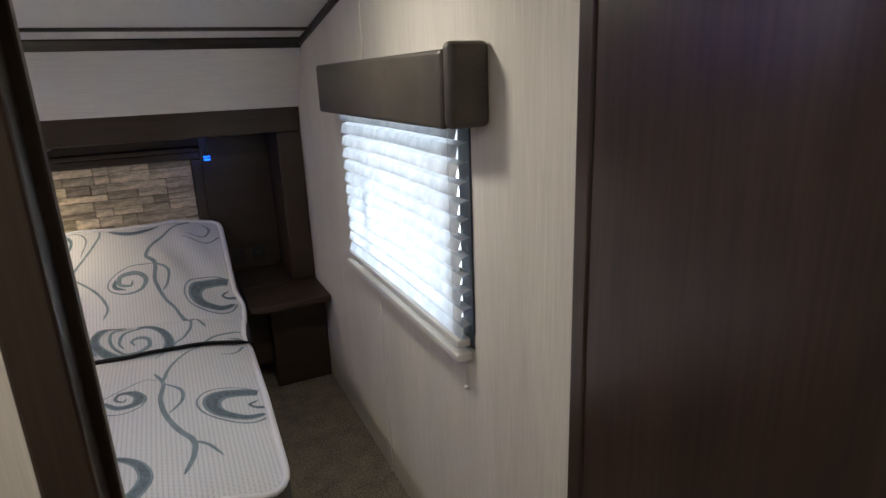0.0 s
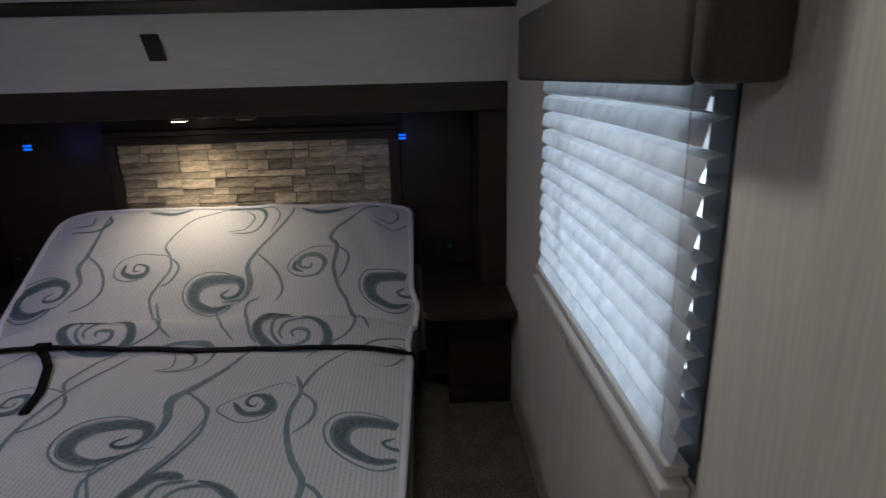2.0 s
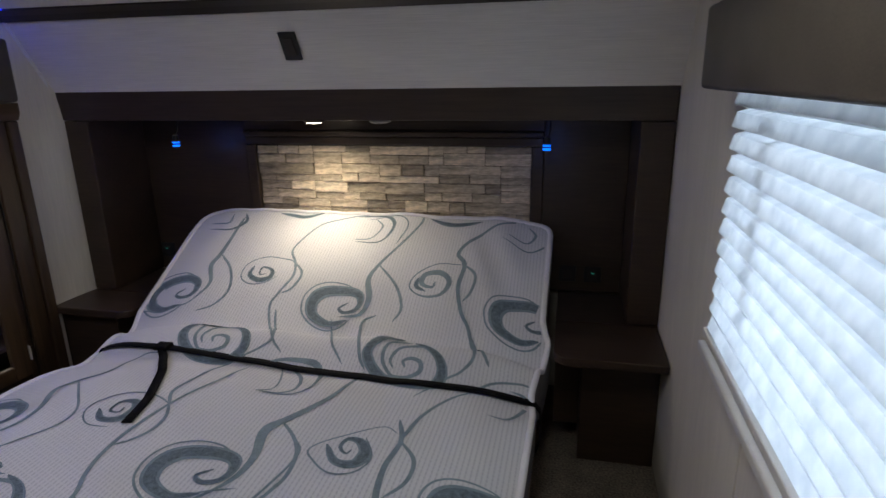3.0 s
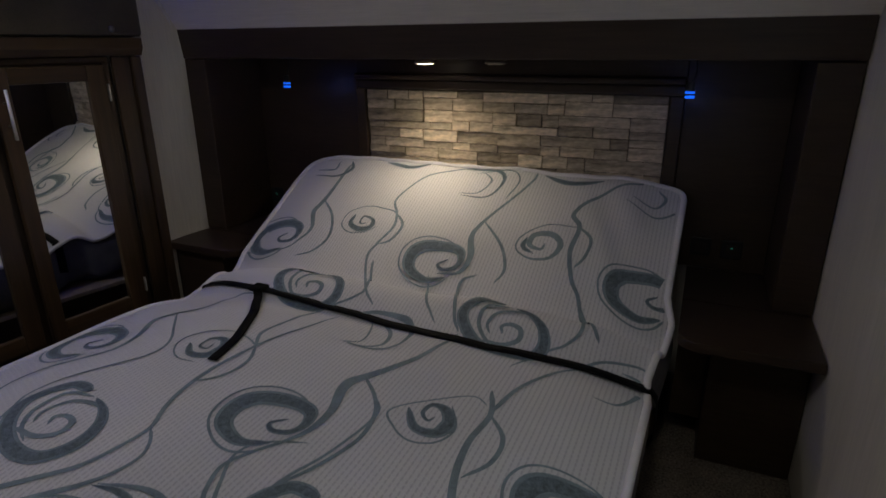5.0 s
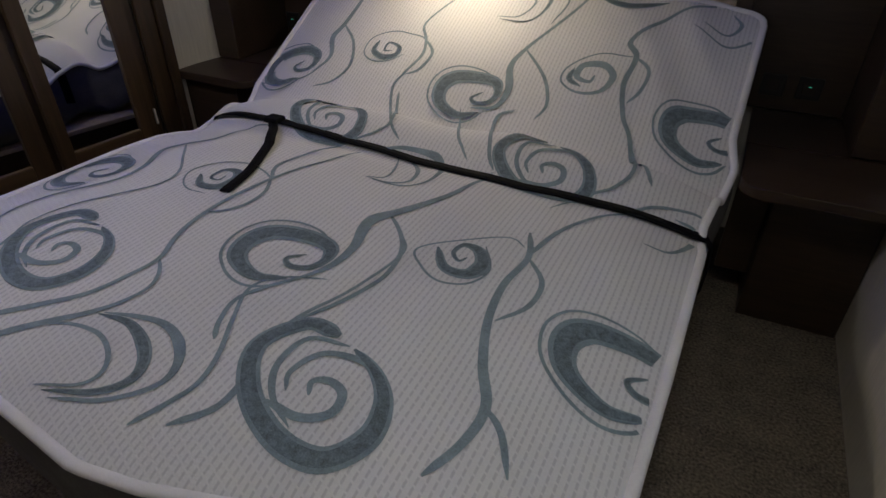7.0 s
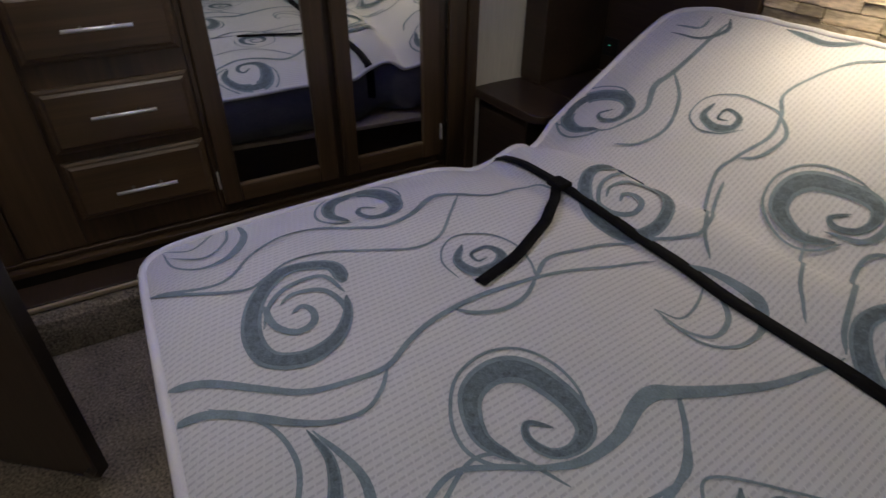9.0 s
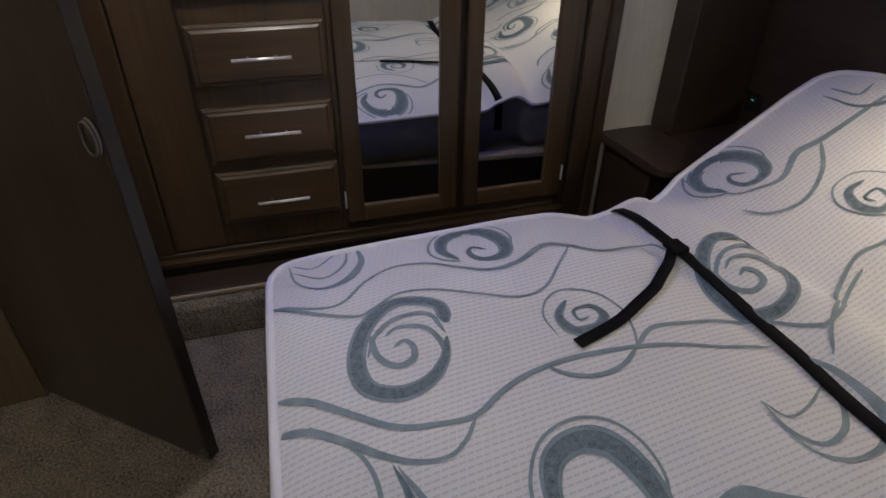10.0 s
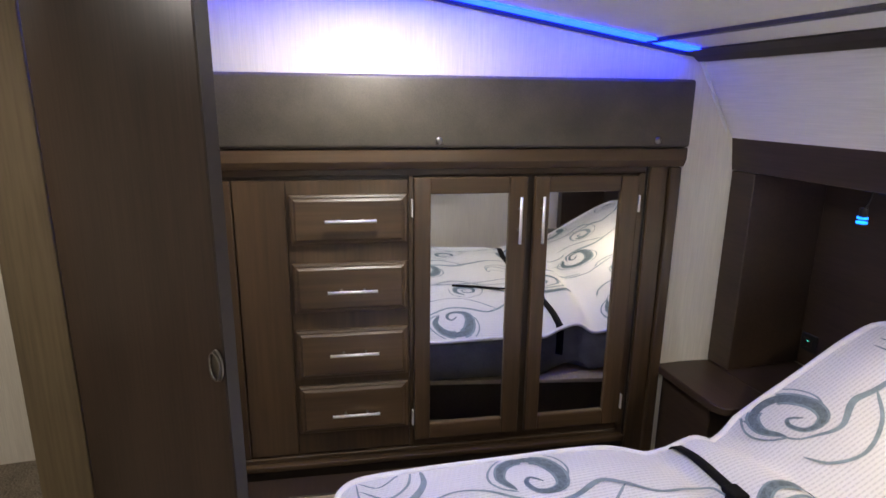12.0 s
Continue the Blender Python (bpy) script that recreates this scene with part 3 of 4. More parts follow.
# carpeted step in front of the slide-out
o = solid("carpet_step", prism([(XL + 0.178, 0.001), (XL + 0.176, 0.06), (XL + 0.168, 0.105), (XL + 0.150, 0.122), (XL + 0.02, 0.126), (XL + 0.02, 0.001)], "y", 0.70, 2.505, 0.005), carpet, "carpeted step in front of the wardrobe", "step", "structure")
o.matrix_world = WEST
o = solid("trim_tread", box(XL + 0.036, XL + 0.134, 0.75, 2.505, 0.1265, 0.142, 0.002), wood_dark, "dark board on the carpeted step", "trim", "structure")
o.matrix_world = WEST
o = solid("trim_carpet", box(XL + 0.1345, XL + 0.146, 0.75, 2.505, 0.1265, 0.139, 0.003, 2), plywood, "pale wooden strip at the carpet edge", "trim", "structure")
o.matrix_world = WEST

# ceiling lights
for lx, ly, watts in LIGHTS:
    cl = thing("ceiling_light", "round white flush ceiling light", "ceiling light")
    lz = ceil_z(ly)
    part("rim", tube([(lx + 0.085 * math.cos(t), ly + 0.085 * math.sin(t), lz - 0.010 - 0.165 * 0.085 * math.sin(t)) for t in (2 * math.pi * j / 28 for j in range(28))], 0.012, 8, closed=True), ceiling_white, cl, "", True)
    o = part("diffuser", rod((0, 0, -0.010), (0, 0, -0.004), 0.078, 28), lens_on, cl, "glowing lens")
    o.matrix_world = pose(lx, ly, lz - 0.002, -9.4, 0, 0)

# ---- bed ----
base = thing("bed_base", "dark laminate bed platform with a pale board top", "bed base")
part("platform_board", prism([(-1.228, 1.484), (-0.40, 1.392), (-0.20, 1.440), (-0.10, 1.466), (0.255, 1.468), (0.255, 3.05), (-1.228, 3.05)], "z", 0.196, 0.214, 0.003), plywood, base, "pale board edge")
part("box_side", prism([(-1.165, 1.536), (-0.40, 1.450), (-0.15, 1.518), (0.185, 1.520), (0.185, 3.06), (-1.165, 3.06)], "z", 0.0, 0.195, 0.004), wood_dark, base)

XC, HW, Y0 = -0.490, 0.756, 1.447
raw = spline([(Y0, 0.447), (1.75, 0.452), (2.10, 0.455), (2.24, 0.452), (2.31, 0.442), (2.355, 0.458), (2.42, 0.482), (2.478, 0.483), (2.525, 0.455), (2.60, 0.486), (2.70, 0.540), (2.85, 0.616), (3.0, 0.694), (3.09, 0.740)], 10)
prof = np.array(raw)
arc_s = np.r_[0, np.cumsum(np.hypot(*np.diff(prof, axis=0).T))]
SL = arc_s[-1]


# the sides of the cover along its length, drawn in by the strap
LEFT = ((0, -1.275), (0.45, -1.250), (0.76, -1.222), (0.92, -1.165), (1.03, -1.160), (1.20, -1.203), (1.75, -1.185))
RIGHT = ((0, 0.232), (0.43, 0.246), (0.84, 0.254), (0.92, 0.244), (1.19, 0.280), (1.27, 0.258), (1.75, 0.264))


# the foot end stands askew to the headboard and bows outwards
FOOT = ((-1.25, -0.020), (-0.92, 0.020), (-0.60, 0.062), (-0.40, 0.084), (-0.30, 0.070), (-0.20, 0.040), (-0.12, 0.014), (0.26, 0.008))


def skew(x):
    return float(np.interp(x, *zip(*FOOT)))


def squared(x, s):
    """The length along the askew cover that lies at the length s of a square one."""
    return s if s > 0.35 else (s + skew(x)) / (1 + skew(x) / 0.35)


def edges(s):
    return (float(np.interp(s, *zip(*side))) for side in (LEFT, RIGHT))


def bed_top(x, s, lift=0.0):
    """A place on the mattress top from x and the length s along it from the foot."""
    y, z = np.interp(s, arc_s, prof[:, 0]), np.interp(s, arc_s, prof[:, 1])
    y -= skew(x) * max(0.0, 1 - s / 0.35)
    left, right = edges(s)
    u = min(1.0, abs(2 * x - left - right) / (right - left))
    flat = min(1.0, max(0.0, (2.95 - y) / 0.40))
    z -= (0.022 + 0.034 * flat) * u ** 5 + 0.028 * math.exp(-s / 0.05) + 0.008 * math.exp(-(SL - s) / 0.03)
    z += 0.004 * noise.noise((4 * x, 4 * y, 0)) + 0.011 * noise.noise((8 * x, 2 * y, 5)) * (1 - 0.6 * flat)
    fold = math.exp(-((y - 2.50) / 0.07) ** 2)
    z += fold * (0.014 * noise.noise((6 * x, 3, 1)) + 0.005 * u ** 6 * math.sin(60 * y))
    z += 0.008 * math.exp(-((x - 0.06) / 0.12) ** 2 - ((s - 1.48) / 0.2) ** 2) * math.sin(38 * (x + 0.5 * (s - 1.4)))
    ds = 0.01
    ty, tz = np.interp(s + ds, arc_s, prof[:, 0]) - np.interp(s - ds, arc_s, prof[:, 0]), np.interp(s + ds, arc_s, prof[:, 1]) - np.interp(s - ds, arc_s, prof[:, 1])
    n = math.hypot(ty, tz)
    return Vector((x, y - lift * tz / n, z + lift * ty / n))


RC = 0.065


def sides(s):
    """The sides with the rounded corners taken off."""
    d = min(s, SL - s)
    cut = RC - math.sqrt(max(0.0, RC ** 2 - max(0.0, RC - d) ** 2))
    left, right = edges(s)
    return left + cut, right - cut


def across(u, s):
    left, right = sides(s)
    return (left + right) / 2 + u * (right - left) / 2


mattress = thing("mattress", "white queen mattress with slate-blue swirl print, head end propped up", "mattress")
svals = sorted({0, 0.006, 0.014, 0.025, 0.04, 0.065, *(0.065 + (SL - 0.13) * k / 110 for k in range(111)), SL - 0.04, SL - 0.025, SL - 0.014, SL - 0.006, SL})
uvals = [math.sin(math.pi / 2 * v) * 0.35 + v * 0.65 for v in np.linspace(-1, 1, 73)]
bm = bmesh.new()
grid = [[bm.verts.new(bed_top(across(u, s), s)) for u in uvals] for s in svals]
for r0, r1 in zip(grid, grid[1:]):
    for j in range(len(uvals) - 1):
        bm.faces.new((r0[j], r0[j + 1], r1[j + 1], r1[j]))
rim = [v.co.copy() for v in grid[0]] + [r[-1].co.copy() for r in grid[1:]] + [v.co.copy() for v in grid[-1][-2::-1]] + [r[0].co.copy() for r in grid[-2:0:-1]]
part("top_cover", bm, fabric, mattress, "white ribbed knit cover", True)


def band(rim, levels, material, name, label):
    """A wall of cloth round the rim, bulging, at depths below it."""
    bm = bmesh.new()
    rings = []
    for depth, out in levels:
        ring = []
        for p in rim:
            d = Vector((p.x - XC, 0, 0))
            ex = max(-1, min(1, (p.x - XC) / HW))
            ey = -1 if p.y < Y0 + 0.03 else (1 if p.y > 3.0 else 0)
            off = Vector((math.copysign(abs(ex) ** 8, ex), 0.3 * ey * (1 - abs(ex) ** 20), 0)) * out
            low = max(0.216, p.z - depth)
            ring.append(bm.verts.new((p.x + off.x, p.y + off.y, low if depth > 0.1 else p.z - depth)))
        rings.append(ring)
    n = len(rim)
    for r0, r1 in zip(rings, rings[1:]):
        for k in range(n):
            bm.faces.new((r0[k], r0[(k + 1) % n], r1[(k + 1) % n], r1[k]))
    bm.faces.new(rings[-1])
    return part(name, bm, material, mattress, label, True)


band(rim, [(0.004, 0.000), (0.022, 0.006), (0.06, 0.010), (0.11, 0.009), (0.155, 0.002), (0.170, -0.01)], quilt_side, "side_border", "charcoal quilted side border")
part("piping", tube([p + Vector((0, 0, 0.001)) for p in rim], 0.0095, 8, 0.85, True), piping_white, mattress, "white edge piping", True)

# the printed swirls, in x and the length along the cover from the foot
STROKES = []


def stroke(points, widths, filled=False, repeats=((0, 0),)):
    """A printed line of varying width; filled ones get a speckled core."""
    for dx, ds in repeats:
        pts = spline([(x + dx, s + ds) for x, s in points], 7)
        STROKES.append((pts, widths, False))
        if filled:
            STROKES.append((pts, [0.62 * w for w in widths], True))


SHELL = ((0, 0), (0.646, -0.070), (0.085, 0.753), (0.717, 0.723))
CRESCENT = ((0, 0), (0.622, 0.006), (-0.682, 0.107), (-0.645, 0.880), (0, 0.850), (0.635, 0.865))
# shells
stroke([(-0.863, 0.311), (-0.924, 0.312), (-0.961, 0.24), (-0.916, 0.167), (-0.836, 0.122), (-0.762, 0.121), (-0.726, 0.17), (-0.736, 0.228), (-0.774, 0.27), (-0.827, 0.296)], (0.030, 0.034, 0.037, 0.012), True, repeats=SHELL)
stroke([(-0.837, 0.298), (-0.902, 0.285), (-0.91, 0.222), (-0.879, 0.172), (-0.827, 0.141)], (0.008, 0.011, 0.011, 0.005), repeats=SHELL)
stroke([(-0.75, 0.247), (-0.798, 0.279), (-0.862, 0.269), (-0.884, 0.219), (-0.868, 0.186)], (0.008, 0.012, 0.011, 0.005), repeats=SHELL)
stroke([(-0.882, 0.162), (-0.826, 0.159), (-0.79, 0.182), (-0.794, 0.216), (-0.823, 0.228), (-0.845, 0.217), (-0.835, 0.194)], (0.012, 0.015, 0.013, 0.007), repeats=SHELL)
# crescents
stroke([(-0.378, 0.447), (-0.433, 0.479), (-0.498, 0.483), (-0.548, 0.458), (-0.569, 0.405), (-0.552, 0.339), (-0.5, 0.291), (-0.447, 0.274), (-0.404, 0.289), (-0.377, 0.324)], (0.005, 0.006, 0.006, 0.007), repeats=CRESCENT)
stroke([(-0.386, 0.322), (-0.447, 0.304), (-0.511, 0.335), (-0.53, 0.391), (-0.504, 0.436), (-0.432, 0.45), (-0.376, 0.436), (-0.359, 0.4), (-0.371, 0.366), (-0.407, 0.356), (-0.428, 0.374), (-0.401, 0.398)], (0.014, 0.058, 0.02, 0.007), True, repeats=CRESCENT)
# vines
stroke([(-0.383, 0.148), (-0.406, 0.181), (-0.424, 0.237), (-0.402, 0.286), (-0.361, 0.342), (-0.339, 0.392), (-0.338, 0.46), (-0.358, 0.524), (-0.359, 0.565), (-0.337, 0.598), (-0.293, 0.67), (-0.259, 0.745), (-0.231, 0.887)], (0.0092, 0.0092, 0.0299, 0.0092))
stroke([(-0.34, 0.595), (-0.286, 0.542), (-0.25, 0.485), (-0.237, 0.415), (-0.247, 0.362), (-0.272, 0.297), (-0.304, 0.234)], (0.008, 0.0103, 0.0103, 0.0069))
# spiral in a leaf
stroke([(-0.049, 0.602), (-0.086, 0.619), (-0.156, 0.573), (-0.227, 0.505), (-0.192, 0.456), (-0.149, 0.431), (-0.106, 0.439), (-0.083, 0.47), (-0.082, 0.511), (-0.115, 0.568)], (0.004, 0.005, 0.005, 0.004))
stroke([(-0.194, 0.525), (-0.155, 0.472), (-0.109, 0.47), (-0.097, 0.51), (-0.122, 0.549), (-0.153, 0.553), (-0.16, 0.522), (-0.14, 0.501), (-0.13, 0.517)], (0.012, 0.036, 0.012, 0.005), True)
# spirals in ovals
stroke([(-0.749, 0.492), (-0.812, 0.498), (-0.857, 0.533), (-0.871, 0.58), (-0.837, 0.634), (-0.778, 0.652), (-0.711, 0.637), (-0.669, 0.614)], (0.004, 0.005, 0.005, 0.006))
stroke([(-0.839, 0.566), (-0.798, 0.525), (-0.749, 0.529), (-0.738, 0.574), (-0.765, 0.608), (-0.803, 0.602), (-0.803, 0.563), (-0.773, 0.556), (-0.773, 0.58)], (0.012, 0.034, 0.01, 0.005), True)
# bundled arcs
stroke([(-0.565, -0.025), (-0.501, -0.001), (-0.486, 0.03), (-0.514, 0.063), (-0.568, 0.082), (-0.645, 0.071), (-0.727, 0.012)], (0.004, 0.008, 0.008, 0.005))
stroke([(-0.543, -0.027), (-0.467, 0.001), (-0.434, 0.04), (-0.46, 0.084), (-0.529, 0.117), (-0.6, 0.113)], (0.004, 0.018, 0.022, 0.005), True)
stroke([(-0.522, -0.032), (-0.439, -0.001), (-0.388, 0.052), (-0.409, 0.105), (-0.483, 0.141), (-0.593, 0.119)], (0.005, 0.01, 0.018, 0.006))
stroke([(-1.253, 0.068), (-1.149, 0.07), (-1.089, 0.111), (-1.099, 0.173), (-1.173, 0.225), (-1.26, 0.236)], (0.004, 0.006, 0.022, 0.008))
stroke([(-1.207, 0.07), (-1.134, 0.127), (-1.18, 0.185), (-1.261, 0.212)], (0.004, 0.008, 0.008, 0.005))
stroke([(-1.251, 0.072), (-1.201, 0.117), (-1.246, 0.171), (-1.27, 0.187)], (0.004, 0.006, 0.006, 0.004))
stroke([(-0.484, 0.723), (-0.442, 0.741), (-0.448, 0.796), (-0.478, 0.868)], (0.004, 0.005, 0.006, 0.005))
stroke([(-0.484, 0.723), (-0.42, 0.72), (-0.38, 0.748), (-0.395, 0.815), (-0.45, 0.872), (-0.529, 0.872)], (0.004, 0.008, 0.012, 0.006))
stroke([(-0.462, 0.717), (-0.382, 0.718), (-0.344, 0.76), (-0.345, 0.833), (-0.373, 0.889), (-0.416, 0.907), (-0.486, 0.905), (-0.549, 0.88)], (0.005, 0.008, 0.024, 0.006))
stroke([(-0.811, -0.026), (-0.774, 0.027), (-0.714, 0.085), (-0.664, 0.141), (-0.642, 0.206), (-0.635, 0.267), (-0.665, 0.329), (-0.685, 0.397), (-0.688, 0.493), (-0.669, 0.611), (-0.643, 0.69), (-0.606, 0.767), (-0.581, 0.856)], (0.0161, 0.0103, 0.0115, 0.0069))
stroke([(-0.63, 0.264), (-0.597, 0.233), (-0.578, 0.195), (-0.59, 0.147), (-0.621, 0.106), (-0.661, 0.068), (-0.715, 0.012), (-0.739, -0.04)], (0.0069, 0.008, 0.0138, 0.0161))
stroke([(-0.669, 0.614), (-0.638, 0.557), (-0.635, 0.502), (-0.656, 0.459), (-0.687, 0.432)], (0.008, 0.0103, 0.0103, 0.0069))
stroke([(-0.669, 0.614), (-0.7, 0.672), (-0.687, 0.746), (-0.651, 0.873), (-0.58, 0.944), (-0.566, 0.994), (-0.63, 1.142), (-0.649, 1.194)], (0.0103, 0.0092, 0.0092, 0.008))
stroke([(-1.081, 0.007), (-1.016, 0.088), (-1.011, 0.143), (-1.07, 0.207), (-1.107, 0.283), (-1.09, 0.356), (-1.039, 0.415), (-0.998, 0.476), (-1.004, 0.55), (-1.043, 0.634), (-1.017, 0.687), (-0.961, 0.75), (-0.96, 0.874), (-0.903, 0.894)], (0.0092, 0.0069, 0.0161, 0.0057))
stroke([(-1.012, 0.684), (-0.953, 0.621), (-0.893, 0.55), (-0.885, 0.481), (-0.929, 0.4), (-0.978, 0.322), (-0.99, 0.253), (-0.962, 0.197), (-0.95, 0.153), (-0.999, 0.084), (-1.078, 0.009)], (0.0069, 0.0069, 0.0069, 0.0103))
stroke([(-0.417, 1.187), (-0.349, 1.2), (-0.333, 1.267), (-0.358, 1.356), (-0.339, 1.43), (-0.284, 1.547), (-0.235, 1.667), (-0.23, 1.718)], (0.0069, 0.023, 0.0092, 0.008))
stroke([(-0.339, 1.43), (-0.254, 1.34), (-0.212, 1.244), (-0.227, 1.179)], (0.008, 0.0103, 0.0103, 0.0069))
stroke([(-0.663, 1.42), (-0.697, 1.438), (-0.79, 1.448), (-0.853, 1.415), (-0.854, 1.348), (-0.806, 1.31), (-0.752, 1.315), (-0.709, 1.35)], (0.006, 0.005, 0.005, 0.004))
stroke([(-0.823, 1.402), (-0.821, 1.355), (-0.774, 1.329), (-0.736, 1.345), (-0.741, 1.38), (-0.783, 1.393), (-0.783, 1.358), (-0.757, 1.36)], (0.012, 0.026, 0.01, 0.005), True)
stroke([(-0.324, 1.738), (-0.439, 1.718), (-0.536, 1.695), (-0.625, 1.646), (-0.678, 1.564), (-0.7, 1.488), (-0.663, 1.42), (-0.646, 1.351), (-0.67, 1.269), (-0.674, 1.192), (-0.572, 0.997), (-0.509, 0.927)], (0.0069, 0.008, 0.0103, 0.0069))
stroke([(-0.663, 1.42), (-0.617, 1.366), (-0.629, 1.293), (-0.664, 1.267)], (0.008, 0.0103, 0.0103, 0.0069))
stroke([(-0.48, 1.563), (-0.411, 1.578), (-0.382, 1.646), (-0.423, 1.695)], (0.004, 0.006, 0.008, 0.004))
stroke([(-0.466, 1.553), (-0.365, 1.56), (-0.336, 1.652), (-0.386, 1.712), (-0.495, 1.7)], (0.005, 0.01, 0.018, 0.005), True)
stroke([(-0.449, 1.686), (-0.337, 1.715), (-0.281, 1.66), (-0.302, 1.545)], (0.005, 0.006, 0.006, 0.005))
# half crescents
stroke([(-0.834, 1.708), (-0.727, 1.688), (-0.638, 1.722)], (0.014, 0.022, 0.022, 0.01), True)
stroke([(-0.2, 1.71), (-0.098, 1.673), (0.005, 1.704)], (0.014, 0.026, 0.026, 0.01), True)
stroke([(-0.029, 1.458), (-0.129, 1.451), (-0.193, 1.399), (-0.204, 1.337), (-0.154, 1.299), (-0.089, 1.306), (-0.068, 1.365), (-0.103, 1.406), (-0.158, 1.4), (-0.164, 1.355), (-0.125, 1.339), (-0.117, 1.365)], (0.005, 0.006, 0.026, 0.006))
stroke([(-0.18, 1.387), (-0.181, 1.343), (-0.143, 1.319)], (0.008, 0.018, 0.016, 0.006), True)
stroke([(0.176, 1.729), (0.074, 1.685), (-0.011, 1.602), (-0.059, 1.516), (-0.029, 1.458), (-0.035, 1.35), (-0.008, 1.242), (0.029, 1.17), (0.071, 1.007), (0.046, 0.931), (-0.004, 0.883), (-0.057, 0.776)], (0.0092, 0.0161, 0.0115, 0.0057))
stroke([(-0.029, 1.458), (0.016, 1.409), (0.012, 1.343), (-0.011, 1.288)], (0.008, 0.0103, 0.0103, 0.0069))
stroke([(0.029, 1.17), (0.098, 1.014), (0.12, 0.964)], (0.008, 0.0103, 0.0103, 0.0069))
stroke([(0.089, 1.609), (0.187, 1.561), (0.255, 1.612), (0.239, 1.715), (0.152, 1.718)], (0.005, 0.008, 0.012, 0.005))
stroke([(0.109, 1.632), (0.179, 1.606), (0.209, 1.653), (0.181, 1.696)], (0.005, 0.007, 0.012, 0.005))
# stalk of a side swirl
stroke([(-1.186, 1.198), (-1.089, 1.188), (-1.014, 1.206), (-0.983, 1.252), (-0.965, 1.314), (-1.004, 1.398), (-0.995, 1.467), (-0.989, 1.627), (-0.986, 1.679)], (0.006, 0.007, 0.02, 0.007))
stroke([(-0.995, 1.467), (-0.915, 1.384), (-0.872, 1.281), (-0.898, 1.206), (-0.954, 1.176)], (0.008, 0.0103, 0.0103, 0.0069))
stroke([(-1.116, 1.604), (-1.023, 1.598), (-0.97, 1.649), (-0.992, 1.701)], (0.004, 0.01, 0.018, 0.006), True)
stroke([(-1.123, 1.639), (-1.044, 1.636), (-1.043, 1.692)], (0.007, 0.009, 0.009, 0.006))
stroke([(-0.441, 1.177), (-0.373, 1.0), (-0.335, 0.943), (-0.308, 0.908)], (0.0069, 0.008, 0.0069, 0.0046))
stroke([(-0.288, 1.205), (-0.328, 1.152), (-0.268, 0.955), (-0.233, 0.893)], (0.008, 0.0103, 0.0103, 0.0069))
stroke([(-0.059, 0.659), (-0.033, 0.576), (-0.042, 0.478), (-0.031, 0.382), (-0.001, 0.29), (0.034, 0.219), (0.029, 0.151), (0.005, 0.089)], (0.0115, 0.0138, 0.0161, 0.0115))
stroke([(0.034, 0.219), (0.068, 0.191), (0.099, 0.136)], (0.008, 0.0103, 0.0103, 0.0069))
stroke([(-0.033, 0.576), (0.013, 0.517), (0.015, 0.443), (-0.02, 0.383)], (0.008, 0.0103, 0.0103, 0.0069))
stroke([(-0.035, 0.58), (-0.012, 0.694), (0.038, 0.791), (0.121, 0.9), (0.205, 0.94), (0.247, 0.944)], (0.0115, 0.0092, 0.008, 0.0057))
stroke([(-0.321, 0.351), (-0.4, 0.318), (-0.425, 0.27), (-0.393, 0.199), (-0.354, 0.127), (-0.34, 0.073), (-0.353, 0.029), (-0.377, -0.018)], (0.0057, 0.0069, 0.0092, 0.0092))
stroke([(-0.273, 0.532), (-0.244, 0.475), (-0.268, 0.346), (-0.3, 0.256), (-0.306, 0.177), (-0.288, 0.117), (-0.287, 0.053), (-0.328, 0.003)], (0.0069, 0.0069, 0.0115, 0.0115))
stroke([(0.143, 0.758), (0.193, 0.768), (0.223, 0.823), (0.233, 0.899), (0.186, 0.907)], (0.004, 0.008, 0.014, 0.005))


def print_mesh(dark):
    bm = bmesh.new()
    for pts, w, dk in STROKES:
        if dk != dark:
            continue
        prev, n = None, len(pts)
        for k, p in enumerate(pts):
            d = pts[min(k + 1, n - 1)] - pts[max(k - 1, 0)]
            d = d / (np.hypot(*d) + 1e-9)
            half = 0.5 * np.interp(k / (n - 1), (0, 0.33, 0.66, 1), w)
            half *= min(1.0, 0.35 + 0.3 * min(k, n - 1 - k))
            ends = []
            for sgn in (-1, 1):
                x, s = p[0] - sgn * d[1] * half, p[1] + sgn * d[0] * half
                s = squared(x, s)
                ok = 0.006 < s < SL - 0.008
                if ok:
                    left, right = sides(s)
                    ok = left + 0.010 < x < right - 0.010
                ends.append((x, s) if ok else None)
            now = None
            if all(ends):
                ring = [(ends[0][0] + (ends[1][0] - ends[0][0]) * f, ends[0][1] + (ends[1][1] - ends[0][1]) * f) for f in (0, 0.5, 1)]
                now = [bm.verts.new(bed_top(*e, (0.0028 if dark else 0.0020) + 0.0035 * math.exp(-((e[1] - 1.08) / 0.10) ** 2))) for e in ring]
                if prev:
                    for a in (0, 1):
                        bm.faces.new((prev[a], prev[a + 1], now[a + 1], now[a]))
            prev = now
    bmesh.ops.delete(bm, geom=[v for v in bm.verts if not v.link_faces], context="VERTS")
    return bm


tagged(part("swirl_print", print_mesh(False), print_blue, mattress, "slate-blue printed swirls and vines", True), kind="stuff")
tagged(part("shading_print", print_mesh(True), print_dark, mattress, "dark speckled shading in the swirls", True), kind="stuff")


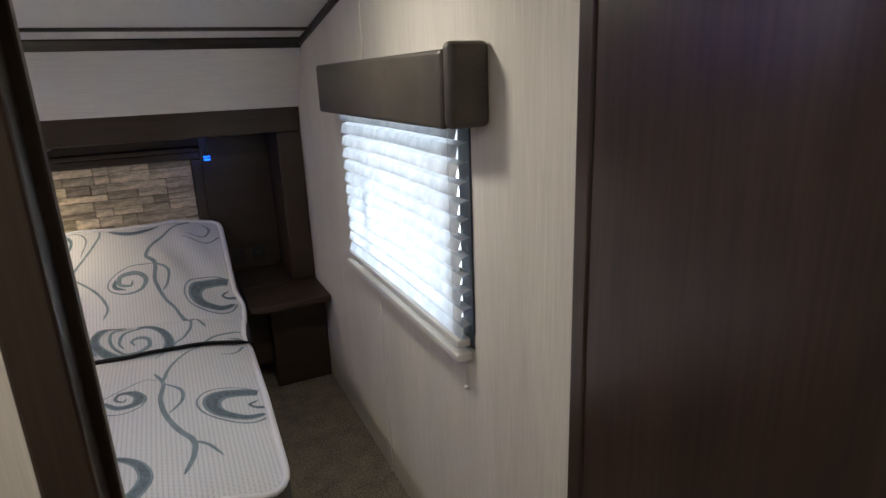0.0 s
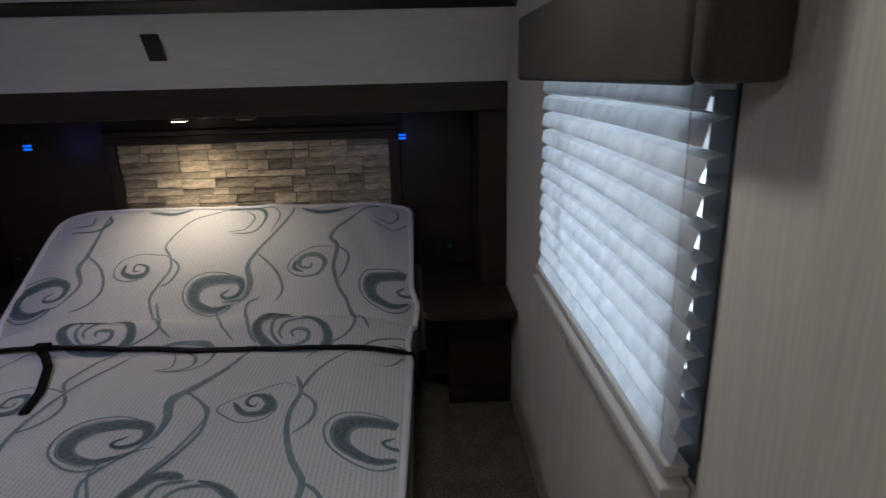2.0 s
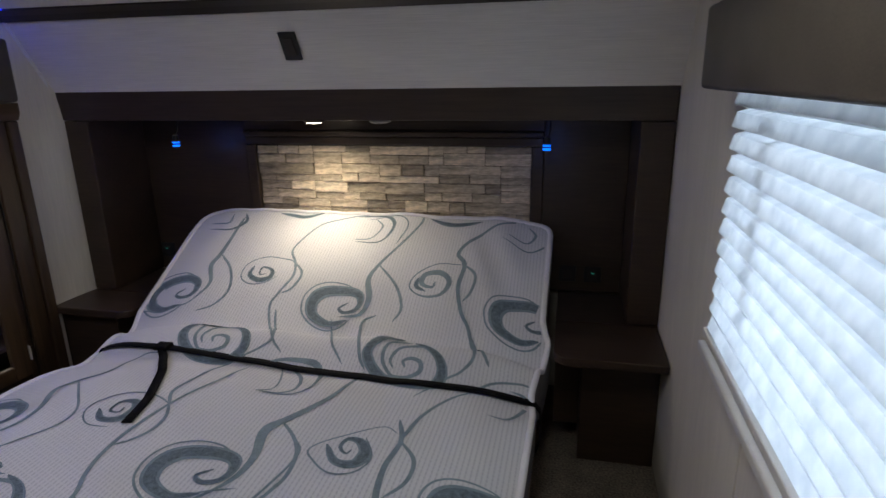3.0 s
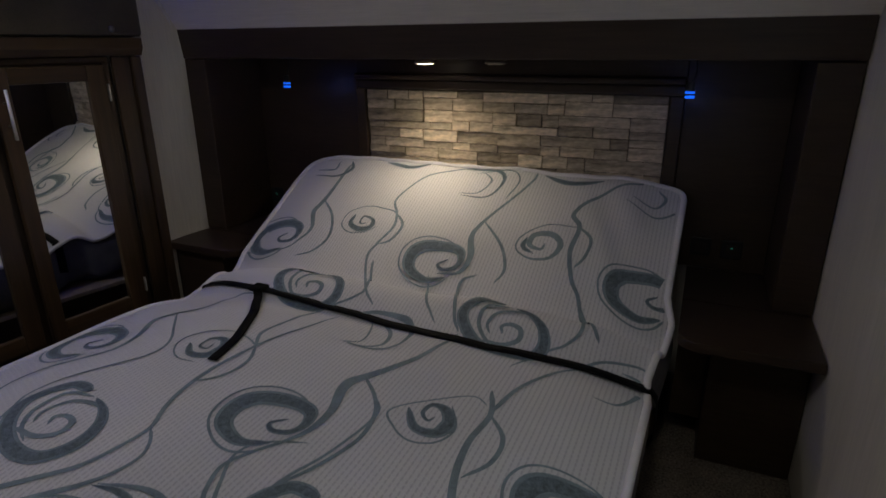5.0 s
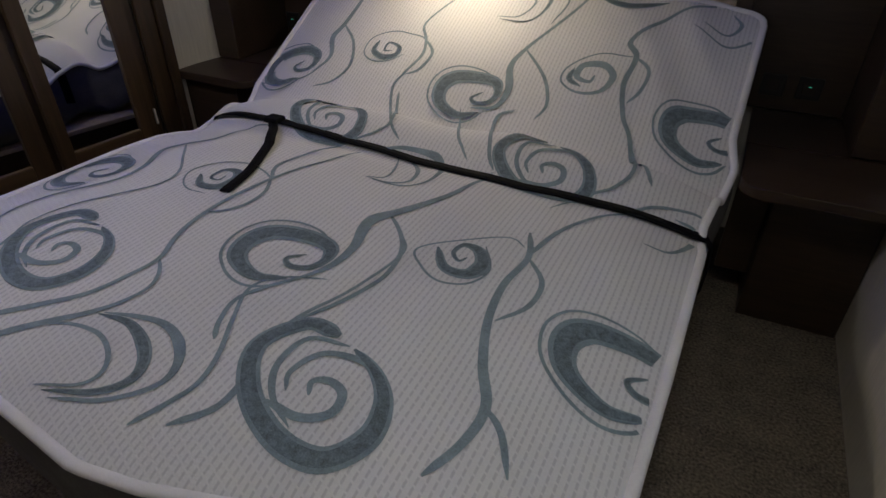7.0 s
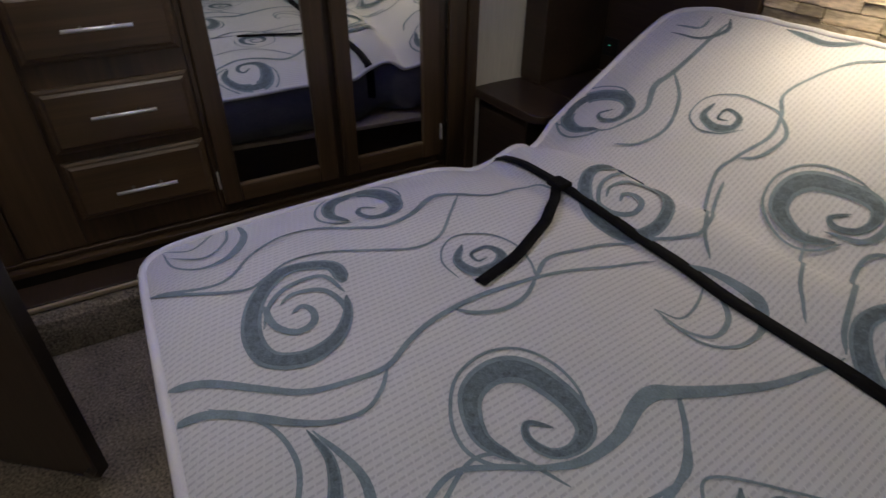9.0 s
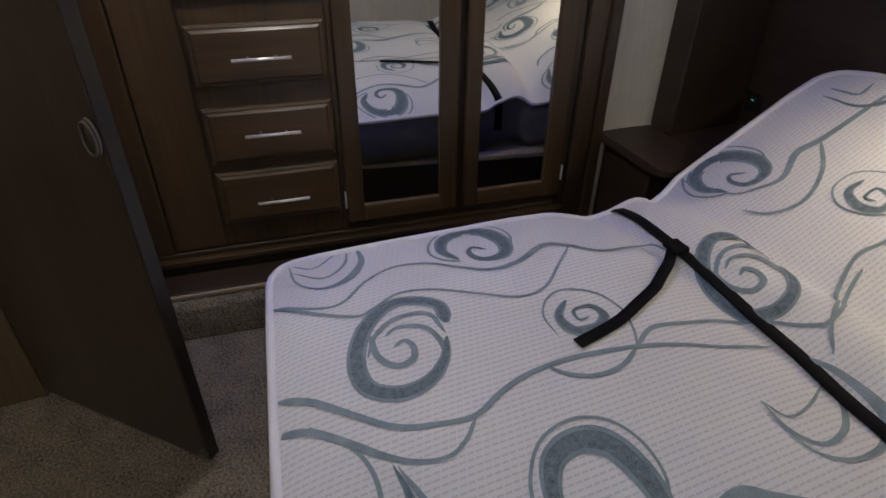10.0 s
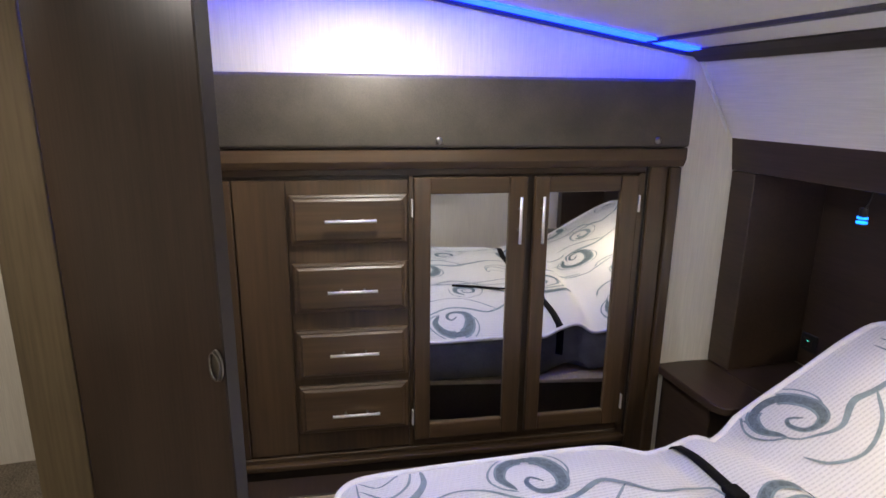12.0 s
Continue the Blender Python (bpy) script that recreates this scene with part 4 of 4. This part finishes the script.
def ribbon(points, width, thick=0.0022):
    """A flat strap along points with the surface's up."""
    bm = bmesh.new()
    prev = None
    n = len(points)
    for k, p in enumerate(points):
        d = (points[min(k + 1, n - 1)] - points[max(k - 1, 0)]).normalized()
        up = Vector((0, 0, 1)) if abs(d.z) < 0.8 else Vector((1 if p.x > XC else -1, 0, 0))
        side = d.cross(up).normalized() * width / 2
        top = up * thick
        now = [bm.verts.new(q) for q in (p - side, p + side, p + side + top, p - side + top)]
        if prev:
            for a in range(4):
                bm.faces.new((prev[a], prev[(a + 1) % 4], now[(a + 1) % 4], now[a]))
        else:
            bm.faces.new(now[::-1])
        prev = now
    bm.faces.new(prev)
    return bm


strap = thing("strap", "black webbing strap tied across the mattress", "strap")
STRAP = ((-1.15, 0.940), (-0.90, 0.910), (-0.55, 0.882), (-0.35, 0.866), (-0.12, 0.856), (0.10, 0.872), (0.25, 0.892))
pts = [bed_top(x, np.interp(x, *zip(*STRAP)), 0.004) for x in np.linspace(-1.150, 0.256, 60)]
e = pts[-1]
pts += [e + Vector((0.014, 0, -0.02)), e + Vector((0.017, 0, -0.06)), e + Vector((0.014, 0, -0.12)), e + Vector((-0.002, 0, -0.165))]
b0 = pts[0]
pts = [b0 + Vector((0.0, 0, -0.165)), b0 + Vector((-0.016, 0, -0.12)), b0 + Vector((-0.017, 0, -0.06)), b0 + Vector((-0.013, 0, -0.02))] + pts
part("band", ribbon(pts, 0.031, 0.003), webbing, strap, "", True)
tail = [bed_top(x, q, h) for x, q, h in spline([(-0.900, 0.902, 0.012), (-0.855, 0.840, 0.014), (-0.802, 0.768, 0.012), (-0.790, 0.748, 0.009), (-0.765, 0.690, 0.006), (-0.735, 0.615, 0.004), (-0.713, 0.513, 0.004)], 6)]
part("loose_end", ribbon(tail, 0.025, 0.003), webbing, strap, "", True)
k0 = bed_top(-0.897, 0.908, 0.008)
part("knot", box(k0.x - 0.026, k0.x + 0.022, k0.y - 0.022, k0.y + 0.020, k0.z - 0.004, k0.z + 0.011, 0.005, 2), webbing, strap)

# ---- ledgestones in the headboard ----
rnd = random.Random(4)
stones = {}


def stone_mesh(w, h, d):
    key = (round(w, 2), round(h, 3), round(d, 3))
    if key not in stones:
        bm = box(-w / 2, w / 2, -d, 0, -h / 2, h / 2, 0.0022, 1)
        for v in bm.verts:
            if v.co.y < -d / 2:
                v.co.y += rnd.uniform(-0.0022, 0.0012)
        stones[key] = mesh_of("stone", bm, stone)
    return stones[key]


def lay(x0, x1, z0, z1):
    """One ledgestone between joints, proud of the backing by a chance depth."""
    ob = new("stone", stone_mesh(x1 - x0 - 0.0012, z1 - z0 - 0.0014, rnd.choice((0.006, 0.009, 0.013, 0.017))))
    ob.parent = hutch
    ob.location = ((x0 + x1) / 2, YB - 0.0125, (z0 + z1) / 2)


def course(x0, x1, z0, z1, lengths):
    x = x0
    while x < x1 - 0.001:
        w = rnd.choice(lengths)
        if x1 - (x + w) < 0.05:
            w = x1 - x
        lay(x, x + w, z0, z1)
        x += w


z = SZ1
while z > 0.62:
    h = 0.072
    x = SX0 + 0.001
    while x < SX1 - 0.002:
        w = rnd.choice((0.16, 0.24, 0.30, 0.36))
        if SX1 - (x + w) < 0.10:
            w = SX1 - 0.001 - x
        mid = z - h * rnd.choice((0.36, 0.5, 0.62))
        course(x, x + w, mid, z, (0.09, 0.14, 0.24))
        course(x, x + w, z - h, mid, (0.07, 0.12, 0.20))
        x += w
    z -= h
